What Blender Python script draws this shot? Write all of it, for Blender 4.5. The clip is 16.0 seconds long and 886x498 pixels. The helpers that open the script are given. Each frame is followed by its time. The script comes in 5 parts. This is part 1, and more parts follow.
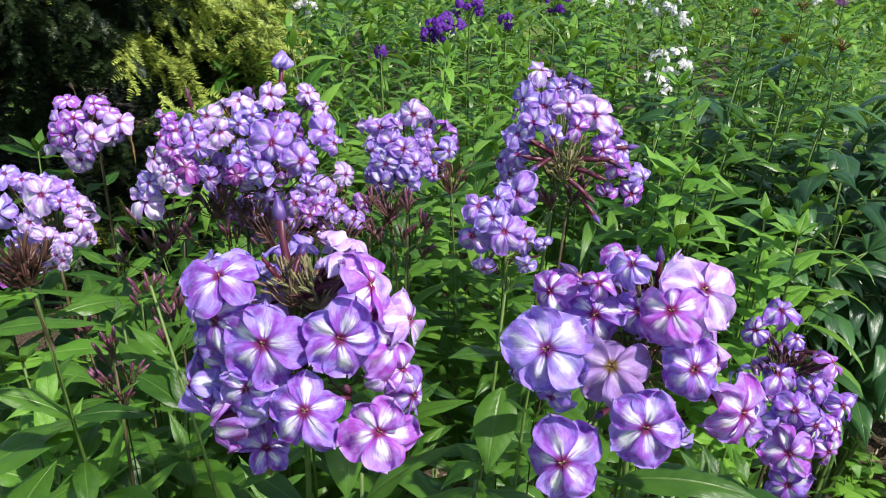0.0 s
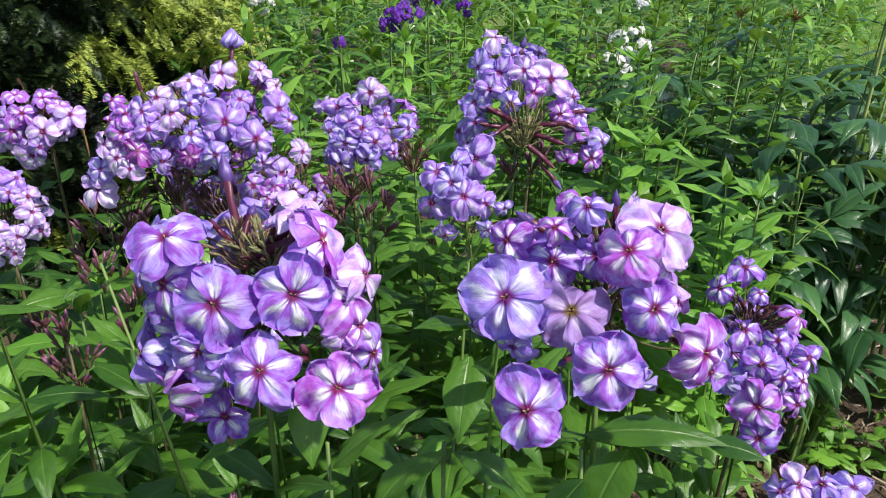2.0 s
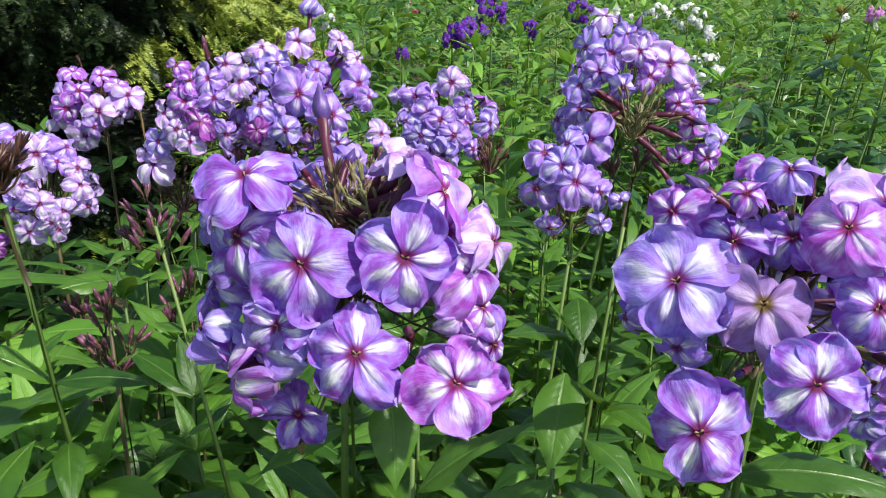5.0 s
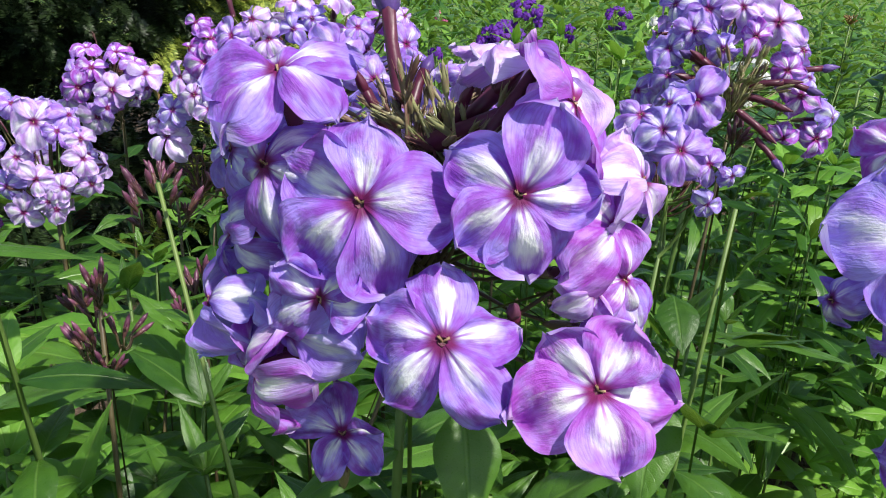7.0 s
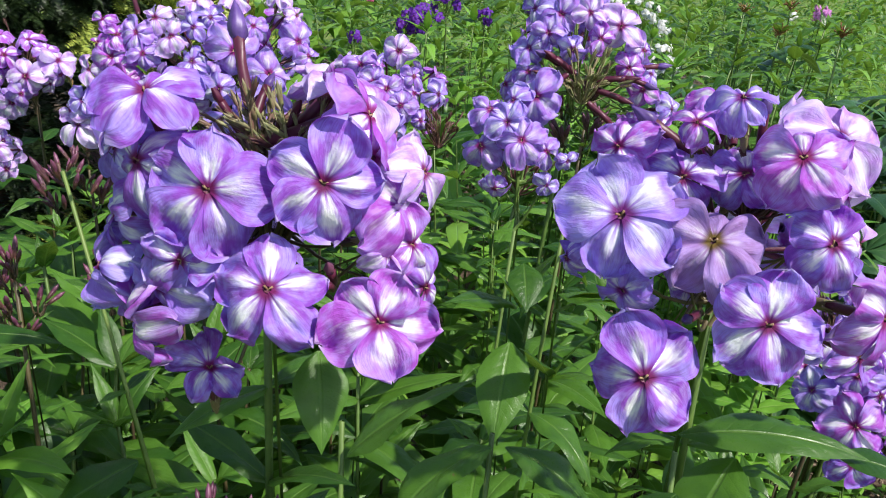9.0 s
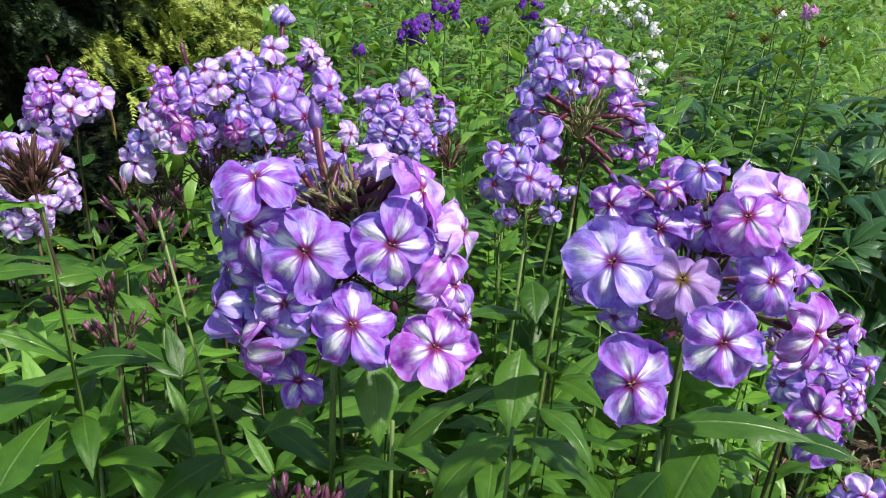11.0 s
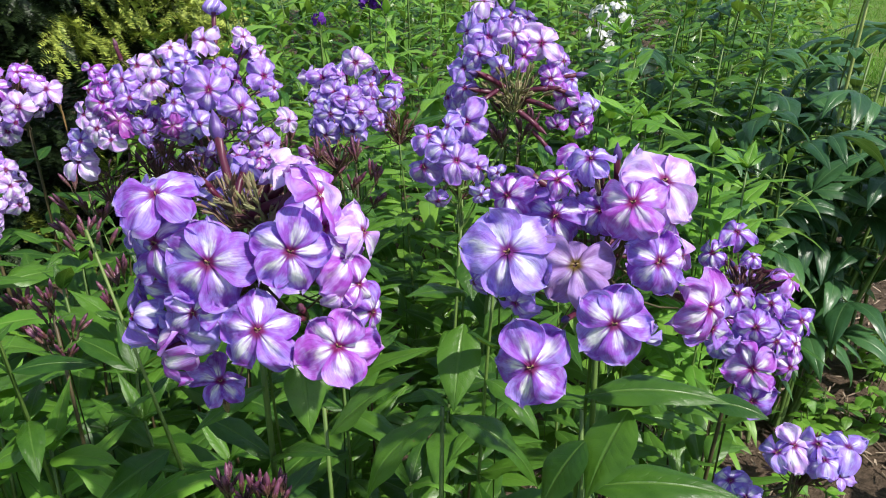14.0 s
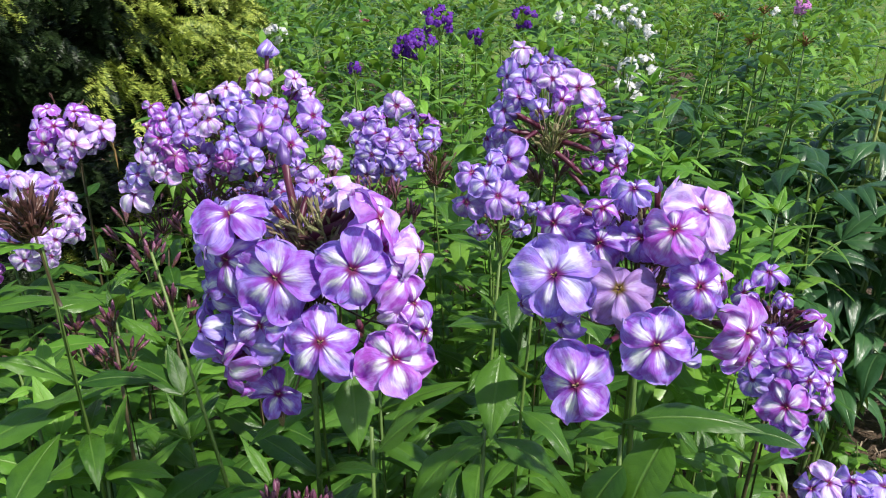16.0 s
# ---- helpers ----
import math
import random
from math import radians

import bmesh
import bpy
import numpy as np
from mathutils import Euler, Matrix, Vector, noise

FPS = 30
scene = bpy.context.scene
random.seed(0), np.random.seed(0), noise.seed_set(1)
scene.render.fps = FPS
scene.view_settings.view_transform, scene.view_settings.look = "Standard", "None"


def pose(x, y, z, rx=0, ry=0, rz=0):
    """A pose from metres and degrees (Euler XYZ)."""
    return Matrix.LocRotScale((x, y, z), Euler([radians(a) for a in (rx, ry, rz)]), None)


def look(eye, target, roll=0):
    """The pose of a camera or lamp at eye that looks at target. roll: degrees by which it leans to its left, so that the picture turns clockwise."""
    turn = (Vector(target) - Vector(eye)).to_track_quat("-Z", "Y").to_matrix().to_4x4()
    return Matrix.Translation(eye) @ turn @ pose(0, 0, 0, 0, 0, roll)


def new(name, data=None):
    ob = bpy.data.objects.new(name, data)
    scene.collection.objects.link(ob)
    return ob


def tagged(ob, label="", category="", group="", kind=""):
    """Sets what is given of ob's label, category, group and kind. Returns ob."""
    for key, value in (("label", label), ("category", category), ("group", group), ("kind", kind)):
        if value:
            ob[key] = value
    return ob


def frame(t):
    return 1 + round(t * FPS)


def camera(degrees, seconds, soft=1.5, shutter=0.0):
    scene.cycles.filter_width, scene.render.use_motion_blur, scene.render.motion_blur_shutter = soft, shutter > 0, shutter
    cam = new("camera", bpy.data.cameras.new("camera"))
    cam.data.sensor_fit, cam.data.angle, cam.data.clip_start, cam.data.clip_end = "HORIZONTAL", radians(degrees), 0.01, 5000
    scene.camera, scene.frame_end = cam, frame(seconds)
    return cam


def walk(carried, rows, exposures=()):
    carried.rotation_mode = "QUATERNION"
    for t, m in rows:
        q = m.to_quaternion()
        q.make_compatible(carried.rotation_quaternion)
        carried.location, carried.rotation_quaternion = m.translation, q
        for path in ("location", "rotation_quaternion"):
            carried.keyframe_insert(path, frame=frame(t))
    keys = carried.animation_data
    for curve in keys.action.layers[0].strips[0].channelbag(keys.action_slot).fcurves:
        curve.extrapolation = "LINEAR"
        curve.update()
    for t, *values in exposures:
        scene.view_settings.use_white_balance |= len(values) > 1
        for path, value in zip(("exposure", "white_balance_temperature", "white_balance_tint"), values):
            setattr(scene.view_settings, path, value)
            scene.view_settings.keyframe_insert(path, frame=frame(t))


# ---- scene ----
cam = camera(59.0, 16.0, soft=1.1)
PATH = [
    (0, (0.046, -0.02, 1.248), (-0.076, 1.821, 0.476), 2.0),
    (0.5, (0.047, -0.015, 1.23), (-0.087, 1.841, 0.497), 1.1),
    (1, (0.049, -0.03, 1.235), (-0.02, 1.814, 0.464), 1.6),
    (1.5, (0.059, -0.007, 1.221), (-0.002, 1.832, 0.437), 0.2),
    (2, (0.055, -0.021, 1.226), (0.003, 1.821, 0.448), 0.1),
    (2.5, (0.048, -0.026, 1.208), (-0.028, 1.818, 0.437), 0.5),
    (3, (0.022, -0.04, 1.234), (0.041, 1.817, 0.492), 2.7),
    (3.5, (0.031, -0.006, 1.21), (-0.088, 1.84, 0.448), 1.7),
    (3.7, (0.027, -0.005, 1.203), (-0.122, 1.837, 0.436), 1.6),
    (5.8, (-0.007, 0.099, 1.127), (-0.158, 1.977, 0.454), 3.1),
    (6, (-0.017, 0.114, 1.116), (-0.185, 1.989, 0.439), 3.8),
    (6.5, (-0.029, 0.126, 1.116), (-0.197, 1.977, 0.377), 5.0),
    (7, (-0.016, 0.116, 1.121), (-0.219, 1.992, 0.458), 3.1),
    (7.5, (-0.032, 0.108, 1.129), (-0.177, 1.976, 0.428), 4.5),
    (8, (-0.006, 0.09, 1.131), (-0.179, 1.965, 0.456), 3.5),
    (8.5, (-0.001, 0.079, 1.131), (-0.057, 1.954, 0.436), 5.6),
    (9, (0.023, 0.057, 1.143), (-0.013, 1.928, 0.438), 4.1),
    (9.5, (0.02, 0.046, 1.16), (-0.035, 1.92, 0.463), 3.7),
    (9.7, (0.027, 0.035, 1.176), (-0.044, 1.904, 0.466), 2.4),
    (11.8, (-0.002, -0.019, 1.201), (-0.007, 1.845, 0.477), 3.2),
    (12, (0.008, -0.011, 1.208), (-0.014, 1.835, 0.439), 1.6),
    (12.5, (0.02, -0.006, 1.193), (0.041, 1.829, 0.397), 2.0),
    (13, (0.039, -0.018, 1.207), (0.03, 1.806, 0.387), 0.4),
    (13.5, (0.045, -0.022, 1.18), (0.044, 1.832, 0.428), -0.8),
    (14, (0.046, -0.018, 1.211), (0.044, 1.808, 0.394), -0.1),
    (14.5, (0.039, -0.019, 1.191), (0.084, 1.851, 0.482), 0.7),
    (15, (0.042, -0.038, 1.228), (-0.03, 1.818, 0.487), -1.4),
    (15.5, (0.031, -0.022, 1.199), (-0.023, 1.869, 0.548), 1.9),
    (16, (0.033, -0.043, 1.208), (-0.028, 1.829, 0.507), 0.3),
]
walk(cam, [(t, look(eye, target, roll)) for t, eye, target, roll in PATH])

# ---- sky and sun ----
SUN_FROM = Vector((0.62, -0.48, 1.05)).normalized()
world = bpy.data.worlds.new("garden_sky")
scene.world = world
world.use_nodes = True
sky = world.node_tree.nodes.new("ShaderNodeTexSky")
sky.sky_type, sky.sun_disc = "NISHITA", False
sky.sun_elevation = math.asin(SUN_FROM.z)
sky.sun_rotation = math.atan2(SUN_FROM.x, SUN_FROM.y)
world.node_tree.links.new(sky.outputs[0], world.node_tree.nodes["Background"].inputs[0])
world.node_tree.nodes["Background"].inputs[1].default_value = 0.134
sun = new("sun", bpy.data.lights.new("sun", "SUN"))
sun.data.energy, sun.data.angle, sun.data.color = 5.3, radians(1.6), (1.0, 0.95, 0.87)
sun.matrix_world = look(SUN_FROM * 20, (0, 0, 0))
scene.view_settings.exposure = 0.18


# ---- material kit ----
class Nodes:
    """A small helper round one material's node tree."""

    def __init__(self, name):
        self.mat = bpy.data.materials.new(name)
        self.mat.use_nodes = True
        self.tree = self.mat.node_tree
        self.tree.nodes.clear()

    def add(self, kind, **sets):
        node = self.tree.nodes.new(kind)
        for key, value in sets.items():
            setattr(node, key, value)
        return node

    def put(self, node, slot, value):
        if isinstance(value, bpy.types.NodeSocket):
            self.tree.links.new(value, node.inputs[slot])
        elif value is not None:
            node.inputs[slot].default_value = value

    def math(self, op, a, b=None, c=None):
        node = self.add("ShaderNodeMath", operation=op)
        for i, value in enumerate((a, b, c)):
            self.put(node, i, value)
        return node.outputs[0]

    def ramp(self, value, low, high, to_low=0.0, to_high=1.0):
        node = self.add("ShaderNodeMapRange", interpolation_type="SMOOTHSTEP")
        for i, v in enumerate((value, low, high, to_low, to_high)):
            self.put(node, i, v)
        return node.outputs[0]

    def mix(self, fac, a, b):
        node = self.add("ShaderNodeMix", data_type="RGBA")
        self.put(node, 0, fac)
        self.put(node, 6, a if isinstance(a, bpy.types.NodeSocket) else (*a, 1))
        self.put(node, 7, b if isinstance(b, bpy.types.NodeSocket) else (*b, 1))
        return node.outputs[2]

    def noise(self, scale, detail=3.0, vector=None, rough=0.55):
        node = self.add("ShaderNodeTexNoise")
        self.put(node, "Scale", scale)
        self.put(node, "Detail", detail)
        self.put(node, "Roughness", rough)
        self.put(node, "Vector", vector)
        return node.outputs[0]

    def uv(self):
        node = self.add("ShaderNodeSeparateXYZ")
        self.put(node, 0, self.add("ShaderNodeTexCoord").outputs["UV"])
        return node.outputs[0], node.outputs[1]

    def vec(self, x, y, z):
        node = self.add("ShaderNodeCombineXYZ")
        for i, v in enumerate((x, y, z)):
            self.put(node, i, v)
        return node.outputs[0]

    def chance(self):
        return self.add("ShaderNodeObjectInfo").outputs["Random"]

    def island(self):
        return self.add("ShaderNodeNewGeometry").outputs["Random Per Island"]

    def place(self):
        return self.add("ShaderNodeTexCoord").outputs["Object"]

    def finish(self, colour, rough=0.5, thin=0.0, bump=None, strength=0.3, distance=0.001, gloss=0.5, tint=None):
        skin = self.add("ShaderNodeBsdfPrincipled")
        self.put(skin, "Base Color", colour if isinstance(colour, bpy.types.NodeSocket) else (*colour, 1))
        self.put(skin, "Roughness", rough)
        self.put(skin, "Specular IOR Level", gloss)
        if bump is not None:
            node = self.add("ShaderNodeBump")
            self.put(node, "Strength", strength)
            self.put(node, "Distance", distance)
            self.put(node, "Height", bump)
            self.put(skin, "Normal", node.outputs[0])
        last = skin.outputs[0]
        if thin:
            glow = self.add("ShaderNodeBsdfTranslucent")
            self.put(glow, 0, tint if tint is not None else colour)
            blend = self.add("ShaderNodeMixShader")
            self.put(blend, 0, thin)
            self.put(blend, 1, last)
            self.put(blend, 2, glow.outputs[0])
            last = blend.outputs[0]
        self.put(self.add("ShaderNodeOutputMaterial"), 0, last)
        return self.mat


def petal_paint(name, edge, flush, white, throat, white_reach, white_share):
    """A petal: white flame from the throat, coloured margin, fine veins that fan outwards."""
    n = Nodes(name)
    u, v = n.uv()
    luck = n.chance()
    side = n.math("ABSOLUTE", n.math("MULTIPLY_ADD", u, 2.0, -1.0))
    shift = n.math("MULTIPLY", luck, 37.0)
    broad = n.noise(1.0, 2.0, n.vec(n.math("MULTIPLY", u, 5.0), n.math("MULTIPLY", v, 2.6), shift), 0.5)
    thin = n.noise(1.0, 3.0, n.vec(n.math("MULTIPLY", u, 24.0), n.math("MULTIPLY", v, 2.6), shift), 0.6)
    streak = n.math("ADD", n.math("MULTIPLY", broad, 0.66), n.math("MULTIPLY", thin, 0.34))
    veins = n.noise(1.0, 2.0, n.vec(n.math("MULTIPLY", u, 42.0), n.math("MULTIPLY", v, 3.0), shift), 0.6)
    cloud = n.noise(1.0, 2.0, n.vec(n.math("MULTIPLY", u, 3.0), n.math("MULTIPLY", v, 3.0), shift))
    crease = n.noise(1.0, 3.0, n.vec(n.math("MULTIPLY", u, 14.0), n.math("MULTIPLY", v, 6.5), shift), 0.65)
    wob_v = n.math("ADD", n.math("MULTIPLY_ADD", streak, 0.90, -0.45), v)
    wob_s = n.math("ADD", n.math("MULTIPLY_ADD", streak, 0.90, -0.45), side)
    reach = n.math("MULTIPLY_ADD", luck, 0.24, white_reach - 0.06)
    flame = n.math("MULTIPLY", n.ramp(v, 0.06, 0.20), n.ramp(wob_v, n.math("SUBTRACT", reach, 0.40), reach, 1.0, 0.0))
    flame = n.math("MULTIPLY", flame, n.ramp(wob_s, 0.08, 0.43, 1.0, 0.0))
    flame = n.math("MULTIPLY", flame, white_share)
    mottled = n.mix(n.ramp(cloud, 0.34, 0.62), edge, flush)
    pale = [min(1.0, c * 1.25 + 0.08) for c in edge]
    mottled = n.mix(n.ramp(broad, 0.52, 0.72, 0.0, 0.5), mottled, pale)
    mottled = n.mix(n.math("MULTIPLY", n.ramp(veins, 0.44, 0.70), 0.34), mottled, [c * 0.55 for c in flush])
    colour = n.mix(flame, mottled, white)
    colour = n.mix(n.math("MULTIPLY", n.ramp(v, 0.06, 0.46, 1.0, 0.0), n.ramp(side, 0.3, 0.75, 0.0, 0.95)), colour, flush)
    line = n.math("MULTIPLY", n.ramp(n.math("ADD", side, n.math("MULTIPLY_ADD", streak, 0.16, -0.08)), 0.03, 0.13, 1.0, 0.0), n.ramp(v, 0.14, 0.52, 0.9, 0.0))
    colour = n.mix(line, colour, flush)
    fleck = n.noise(1.0, 3.0, n.vec(n.math("MULTIPLY", u, 60.0), n.math("MULTIPLY", v, 26.0), shift), 0.7)
    colour = n.mix(n.ramp(fleck, 0.56, 0.74, 0.0, 0.10), colour, white)
    colour = n.mix(n.ramp(v, 0.04, 0.19, 1.0, 0.0), colour, throat)
    rim = n.math("MULTIPLY", n.ramp(v, 0.94, 1.0), 0.30)
    colour = n.mix(rim, colour, white)
    return n.finish(colour, 0.50, 0.32, n.math("ADD", veins, n.math("MULTIPLY_ADD", crease, 2.2, n.math("MULTIPLY", broad, 4.0))), 0.30, 0.0012, 0.30)


VIOLET = petal_paint("petal_violet", (0.405, 0.290, 0.870), (0.315, 0.083, 0.58), (0.97, 0.98, 1.0), (0.18, 0.012, 0.11), 0.70, 1.0)
MAGENTA = petal_paint("petal_magenta", (0.495, 0.300, 0.850), (0.42, 0.080, 0.58), (0.98, 0.97, 1.0), (0.24, 0.012, 0.13), 0.72, 1.0)
BLUISH = petal_paint("petal_bluish", (0.465, 0.39, 0.92), (0.365, 0.20, 0.76), (0.96, 0.97, 1.0), (0.18, 0.02, 0.20), 0.74, 0.88)
PALE = petal_paint("petal_pale", (0.71, 0.58, 0.95), (0.55, 0.29, 0.79), (0.99, 0.98, 1.0), (0.22, 0.012, 0.14), 0.90, 0.85)
LILAC = petal_paint("petal_lilac", (0.50, 0.375, 0.89), (0.395, 0.175, 0.72), (0.97, 0.94, 1.0), (0.26, 0.015, 0.17), 0.66, 0.75)
FADED = petal_paint("petal_faded", (0.44, 0.29, 0.68), (0.38, 0.21, 0.52), (0.78, 0.72, 0.86), (0.16, 0.10, 0.02), 0.45, 0.7)
DEEPROSE = petal_paint("petal_deep_rose", (0.40, 0.12, 0.54), (0.40, 0.07, 0.46), (0.92, 0.86, 0.94), (0.40, 0.10, 0.36), 0.50, 1.0)
WHITE = petal_paint("petal_white", (0.84, 0.84, 0.82), (0.80, 0.79, 0.80), (0.9, 0.9, 0.9), (0.6, 0.6, 0.45), 0.8, 0.6)
PURPLE = petal_paint("petal_deep_purple", (0.12, 0.03, 0.42), (0.16, 0.02, 0.36), (0.22, 0.08, 0.50), (0.08, 0.01, 0.12), 0.5, 0.5)
ORCHID = petal_paint("petal_orchid", (0.66, 0.30, 0.68), (0.60, 0.20, 0.58), (0.86, 0.6, 0.82), (0.5, 0.05, 0.3), 0.5, 0.5)
PINK = petal_paint("petal_pink", (0.80, 0.22, 0.42), (0.74, 0.14, 0.34), (0.86, 0.5, 0.6), (0.5, 0.05, 0.2), 0.5, 0.5)
PAINT = dict(l=LILAC, v=VIOLET, m=MAGENTA, b=BLUISH, p=PALE, w=FADED, g=DEEPROSE, white=WHITE, purple=PURPLE, pink=PINK, orchid=ORCHID)


def leaf_paint(name, dark, light, rib, rough, thin, blemish=0.0, clumps=0.0):
    n = Nodes(name)
    u, v = n.uv()
    luck = n.chance()
    isle = n.island()
    side = n.math("ABSOLUTE", n.math("MULTIPLY_ADD", u, 2.0, -1.0))
    luck2 = n.math("FRACT", n.math("ADD", n.math("MULTIPLY", luck, 7.3), isle))
    shift = n.math("MULTIPLY", luck2, 29.0)
    blotch = n.noise(1.0, 3.0, n.vec(n.math("MULTIPLY", u, 2.5), n.math("MULTIPLY", v, 6.0), shift))
    grain = n.noise(1.0, 2.0, n.vec(n.math("MULTIPLY", u, 30.0), n.math("MULTIPLY", v, 90.0), shift))
    lines = n.math("SINE", n.math("MULTIPLY", n.math("SUBTRACT", v, n.math("MULTIPLY", side, 0.16)), 62.0))
    ribs = n.math("MULTIPLY", n.ramp(lines, 0.86, 1.0), n.ramp(side, 0.95, 0.55))
    mid = n.ramp(side, 0.10, 0.02)
    tone = n.math("ADD", n.math("MULTIPLY", luck2, 0.6), n.math("MULTIPLY", blotch, 0.55))
    if clumps:
        patch = n.noise(3.2, 2.0, n.add("ShaderNodeNewGeometry").outputs["Position"])
        tone = n.math("ADD", tone, n.math("MULTIPLY_ADD", patch, clumps, -0.5 * clumps))
    colour = n.mix(n.ramp(tone, 0.2, 0.95), dark, light)
    colour = n.mix(n.math("MULTIPLY", ribs, 0.025), colour, rib)
    colour = n.mix(n.math("MULTIPLY", mid, 0.42), colour, rib)
    if blemish:
        spot = n.noise(1.0, 4.0, n.vec(n.math("MULTIPLY", u, 7.0), n.math("MULTIPLY", v, 20.0), n.math("ADD", shift, 5.0)))
        old = n.math("MULTIPLY", n.ramp(spot, 0.68, 0.74), n.ramp(luck2, 1.0 - blemish, 1.0))
        colour = n.mix(old, colour, (0.16, 0.10, 0.04))
    relief = n.math("ADD", n.math("ADD", n.math("MULTIPLY", grain, 0.35), n.math("MULTIPLY_ADD", lines, -0.07, n.math("MULTIPLY", ribs, -0.10))), n.math("MULTIPLY", mid, -1.0))
    return n.finish(colour, n.ramp(grain, 0.3, 0.8, rough - 0.06, rough + 0.08), thin, relief, 0.45, 0.0012, 0.45, n.mix(0.5, colour, (0.28, 0.46, 0.04)))


LEAF = leaf_paint("phlox_leaf", (0.022, 0.074, 0.010), (0.092, 0.215, 0.026), (0.16, 0.29, 0.06), 0.33, 0.30, 0.3)
LEAF_FAR = leaf_paint("bed_leaf", (0.034, 0.112, 0.016), (0.190, 0.370, 0.052), (0.20, 0.36, 0.12), 0.34, 0.32, clumps=1.5)
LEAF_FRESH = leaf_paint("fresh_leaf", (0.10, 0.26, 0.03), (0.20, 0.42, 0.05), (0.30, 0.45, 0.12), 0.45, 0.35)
LEAF_PEONY = leaf_paint("peony_leaf", (0.021, 0.068, 0.026), (0.056, 0.145, 0.048), (0.12, 0.22, 0.08), 0.33, 0.15)
LEAF_DRY = leaf_paint("dry_leaf", (0.28, 0.15, 0.06), (0.42, 0.26, 0.12), (0.3, 0.18, 0.08), 0.7, 0.2)


def stem_paint(name, low, high, rough=0.5, scale=60.0):
    n = Nodes(name)
    fleck = n.noise(scale, 3.0, n.place())
    tone = n.math("ADD", n.math("MULTIPLY", fleck, 0.7), n.math("MULTIPLY", n.math("ADD", n.chance(), n.island()), 0.24))
    return n.finish(n.mix(n.ramp(tone, 0.3, 0.85), low, high), rough, 0.0, fleck, 0.3, 0.0005)


STEM = stem_paint("green_stem", (0.055, 0.11, 0.02), (0.14, 0.22, 0.05))
STEM_DARK = stem_paint("maroon_stem", (0.050, 0.032, 0.022), (0.105, 0.085, 0.035))
TUBE = stem_paint("maroon_tube", (0.058, 0.006, 0.022), (0.110, 0.015, 0.044), 0.42, 220.0)
CALYX = stem_paint("calyx", (0.15, 0.070, 0.058), (0.27, 0.29, 0.12), 0.5, 260.0)
CALYX_DARK = stem_paint("dark_calyx", (0.060, 0.016, 0.026), (0.125, 0.058, 0.045), 0.5, 260.0)
STEM_LIGHT = stem_paint("light_green_stem", (0.125, 0.195, 0.045), (0.23, 0.31, 0.085))
PALE_STEM = stem_paint("pale_stem", (0.28, 0.34, 0.10), (0.44, 0.48, 0.18))
CALYX_SPENT = stem_paint("spent_calyx", (0.028, 0.010, 0.012), (0.110, 0.050, 0.038), 0.42, 220.0)
CALYX_DRY = stem_paint("dry_calyx", (0.16, 0.05, 0.02), (0.40, 0.19, 0.08), 0.7, 200.0)
BUD = stem_paint("bud_tip", (0.045, 0.019, 0.120), (0.135, 0.068, 0.29), 0.45, 200.0)
BUD_ROSE = stem_paint("rose_bud", (0.060, 0.015, 0.038), (0.190, 0.062, 0.120), 0.42, 240.0)
STAMEN = stem_paint("stamen", (0.22, 0.11, 0.06), (0.46, 0.33, 0.20), 0.6, 300.0)
BARK = stem_paint("yew_bark", (0.05, 0.028, 0.018), (0.14, 0.08, 0.05), 0.85, 30.0)


def needle_paint(name, low, high):
    n = Nodes(name)
    tone = n.math("ADD", n.math("MULTIPLY", n.island(), 0.6), n.math("MULTIPLY", n.noise(3.0, 2.0, n.place()), 0.6))
    colour = n.mix(n.ramp(tone, 0.25, 0.95), low, high)
    return n.finish(colour, 0.5, 0.12)


# dark green taken down to near black: the shrub's shade is in the colour
NEEDLE = needle_paint("yew_needle_shaded", (0.006, 0.015, 0.005), (0.031, 0.060, 0.015))
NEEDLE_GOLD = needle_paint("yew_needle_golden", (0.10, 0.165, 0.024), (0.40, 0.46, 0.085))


def ground_paint():
    n = Nodes("soil_and_lawn")
    at = n.add("ShaderNodeNewGeometry").outputs["Position"]
    xyz = n.add("ShaderNodeSeparateXYZ")
    n.put(xyz, 0, at)
    crumbs, clods, patch = n.noise(90.0, 5.0, at, 0.7), n.noise(9.0, 3.0, at), n.noise(0.9, 2.0, at)
    soil = n.mix(n.ramp(crumbs, 0.3, 0.75), (0.042, 0.030, 0.021), (0.15, 0.108, 0.076))
    soil = n.mix(n.ramp(clods, 0.4, 0.7, 0.0, 0.5), soil, (0.17, 0.118, 0.082))
    blades = n.noise(160.0, 3.0, at, 0.7)
    turf = n.mix(n.ramp(blades, 0.3, 0.7), (0.06, 0.13, 0.018), (0.17, 0.27, 0.05))
    turf = n.mix(n.ramp(n.noise(14.0, 4.0, at, 0.7), 0.35, 0.65, 0.0, 0.6), turf, (0.05, 0.11, 0.015))
    turf = n.mix(n.ramp(patch, 0.4, 0.65, 0.0, 0.5), turf, (0.24, 0.26, 0.08))
    across = n.math("SUBTRACT", n.math("ABSOLUTE", n.math("ADD", xyz.outputs[0], 0.35)), n.math("MULTIPLY_ADD", xyz.outputs[1], 0.18, 1.75))
    along = n.math("SUBTRACT", n.math("ABSOLUTE", n.math("SUBTRACT", xyz.outputs[1], 4.6)), 5.0)
    edge = n.math("ADD", n.math("MAXIMUM", across, along), n.math("MULTIPLY_ADD", n.noise(1.6, 3.0, at), 0.9, -0.45))
    return n.finish(n.mix(n.ramp(edge, -0.1, 0.1), soil, turf), 0.9, 0.0, crumbs, 0.8, 0.02, 0.2)


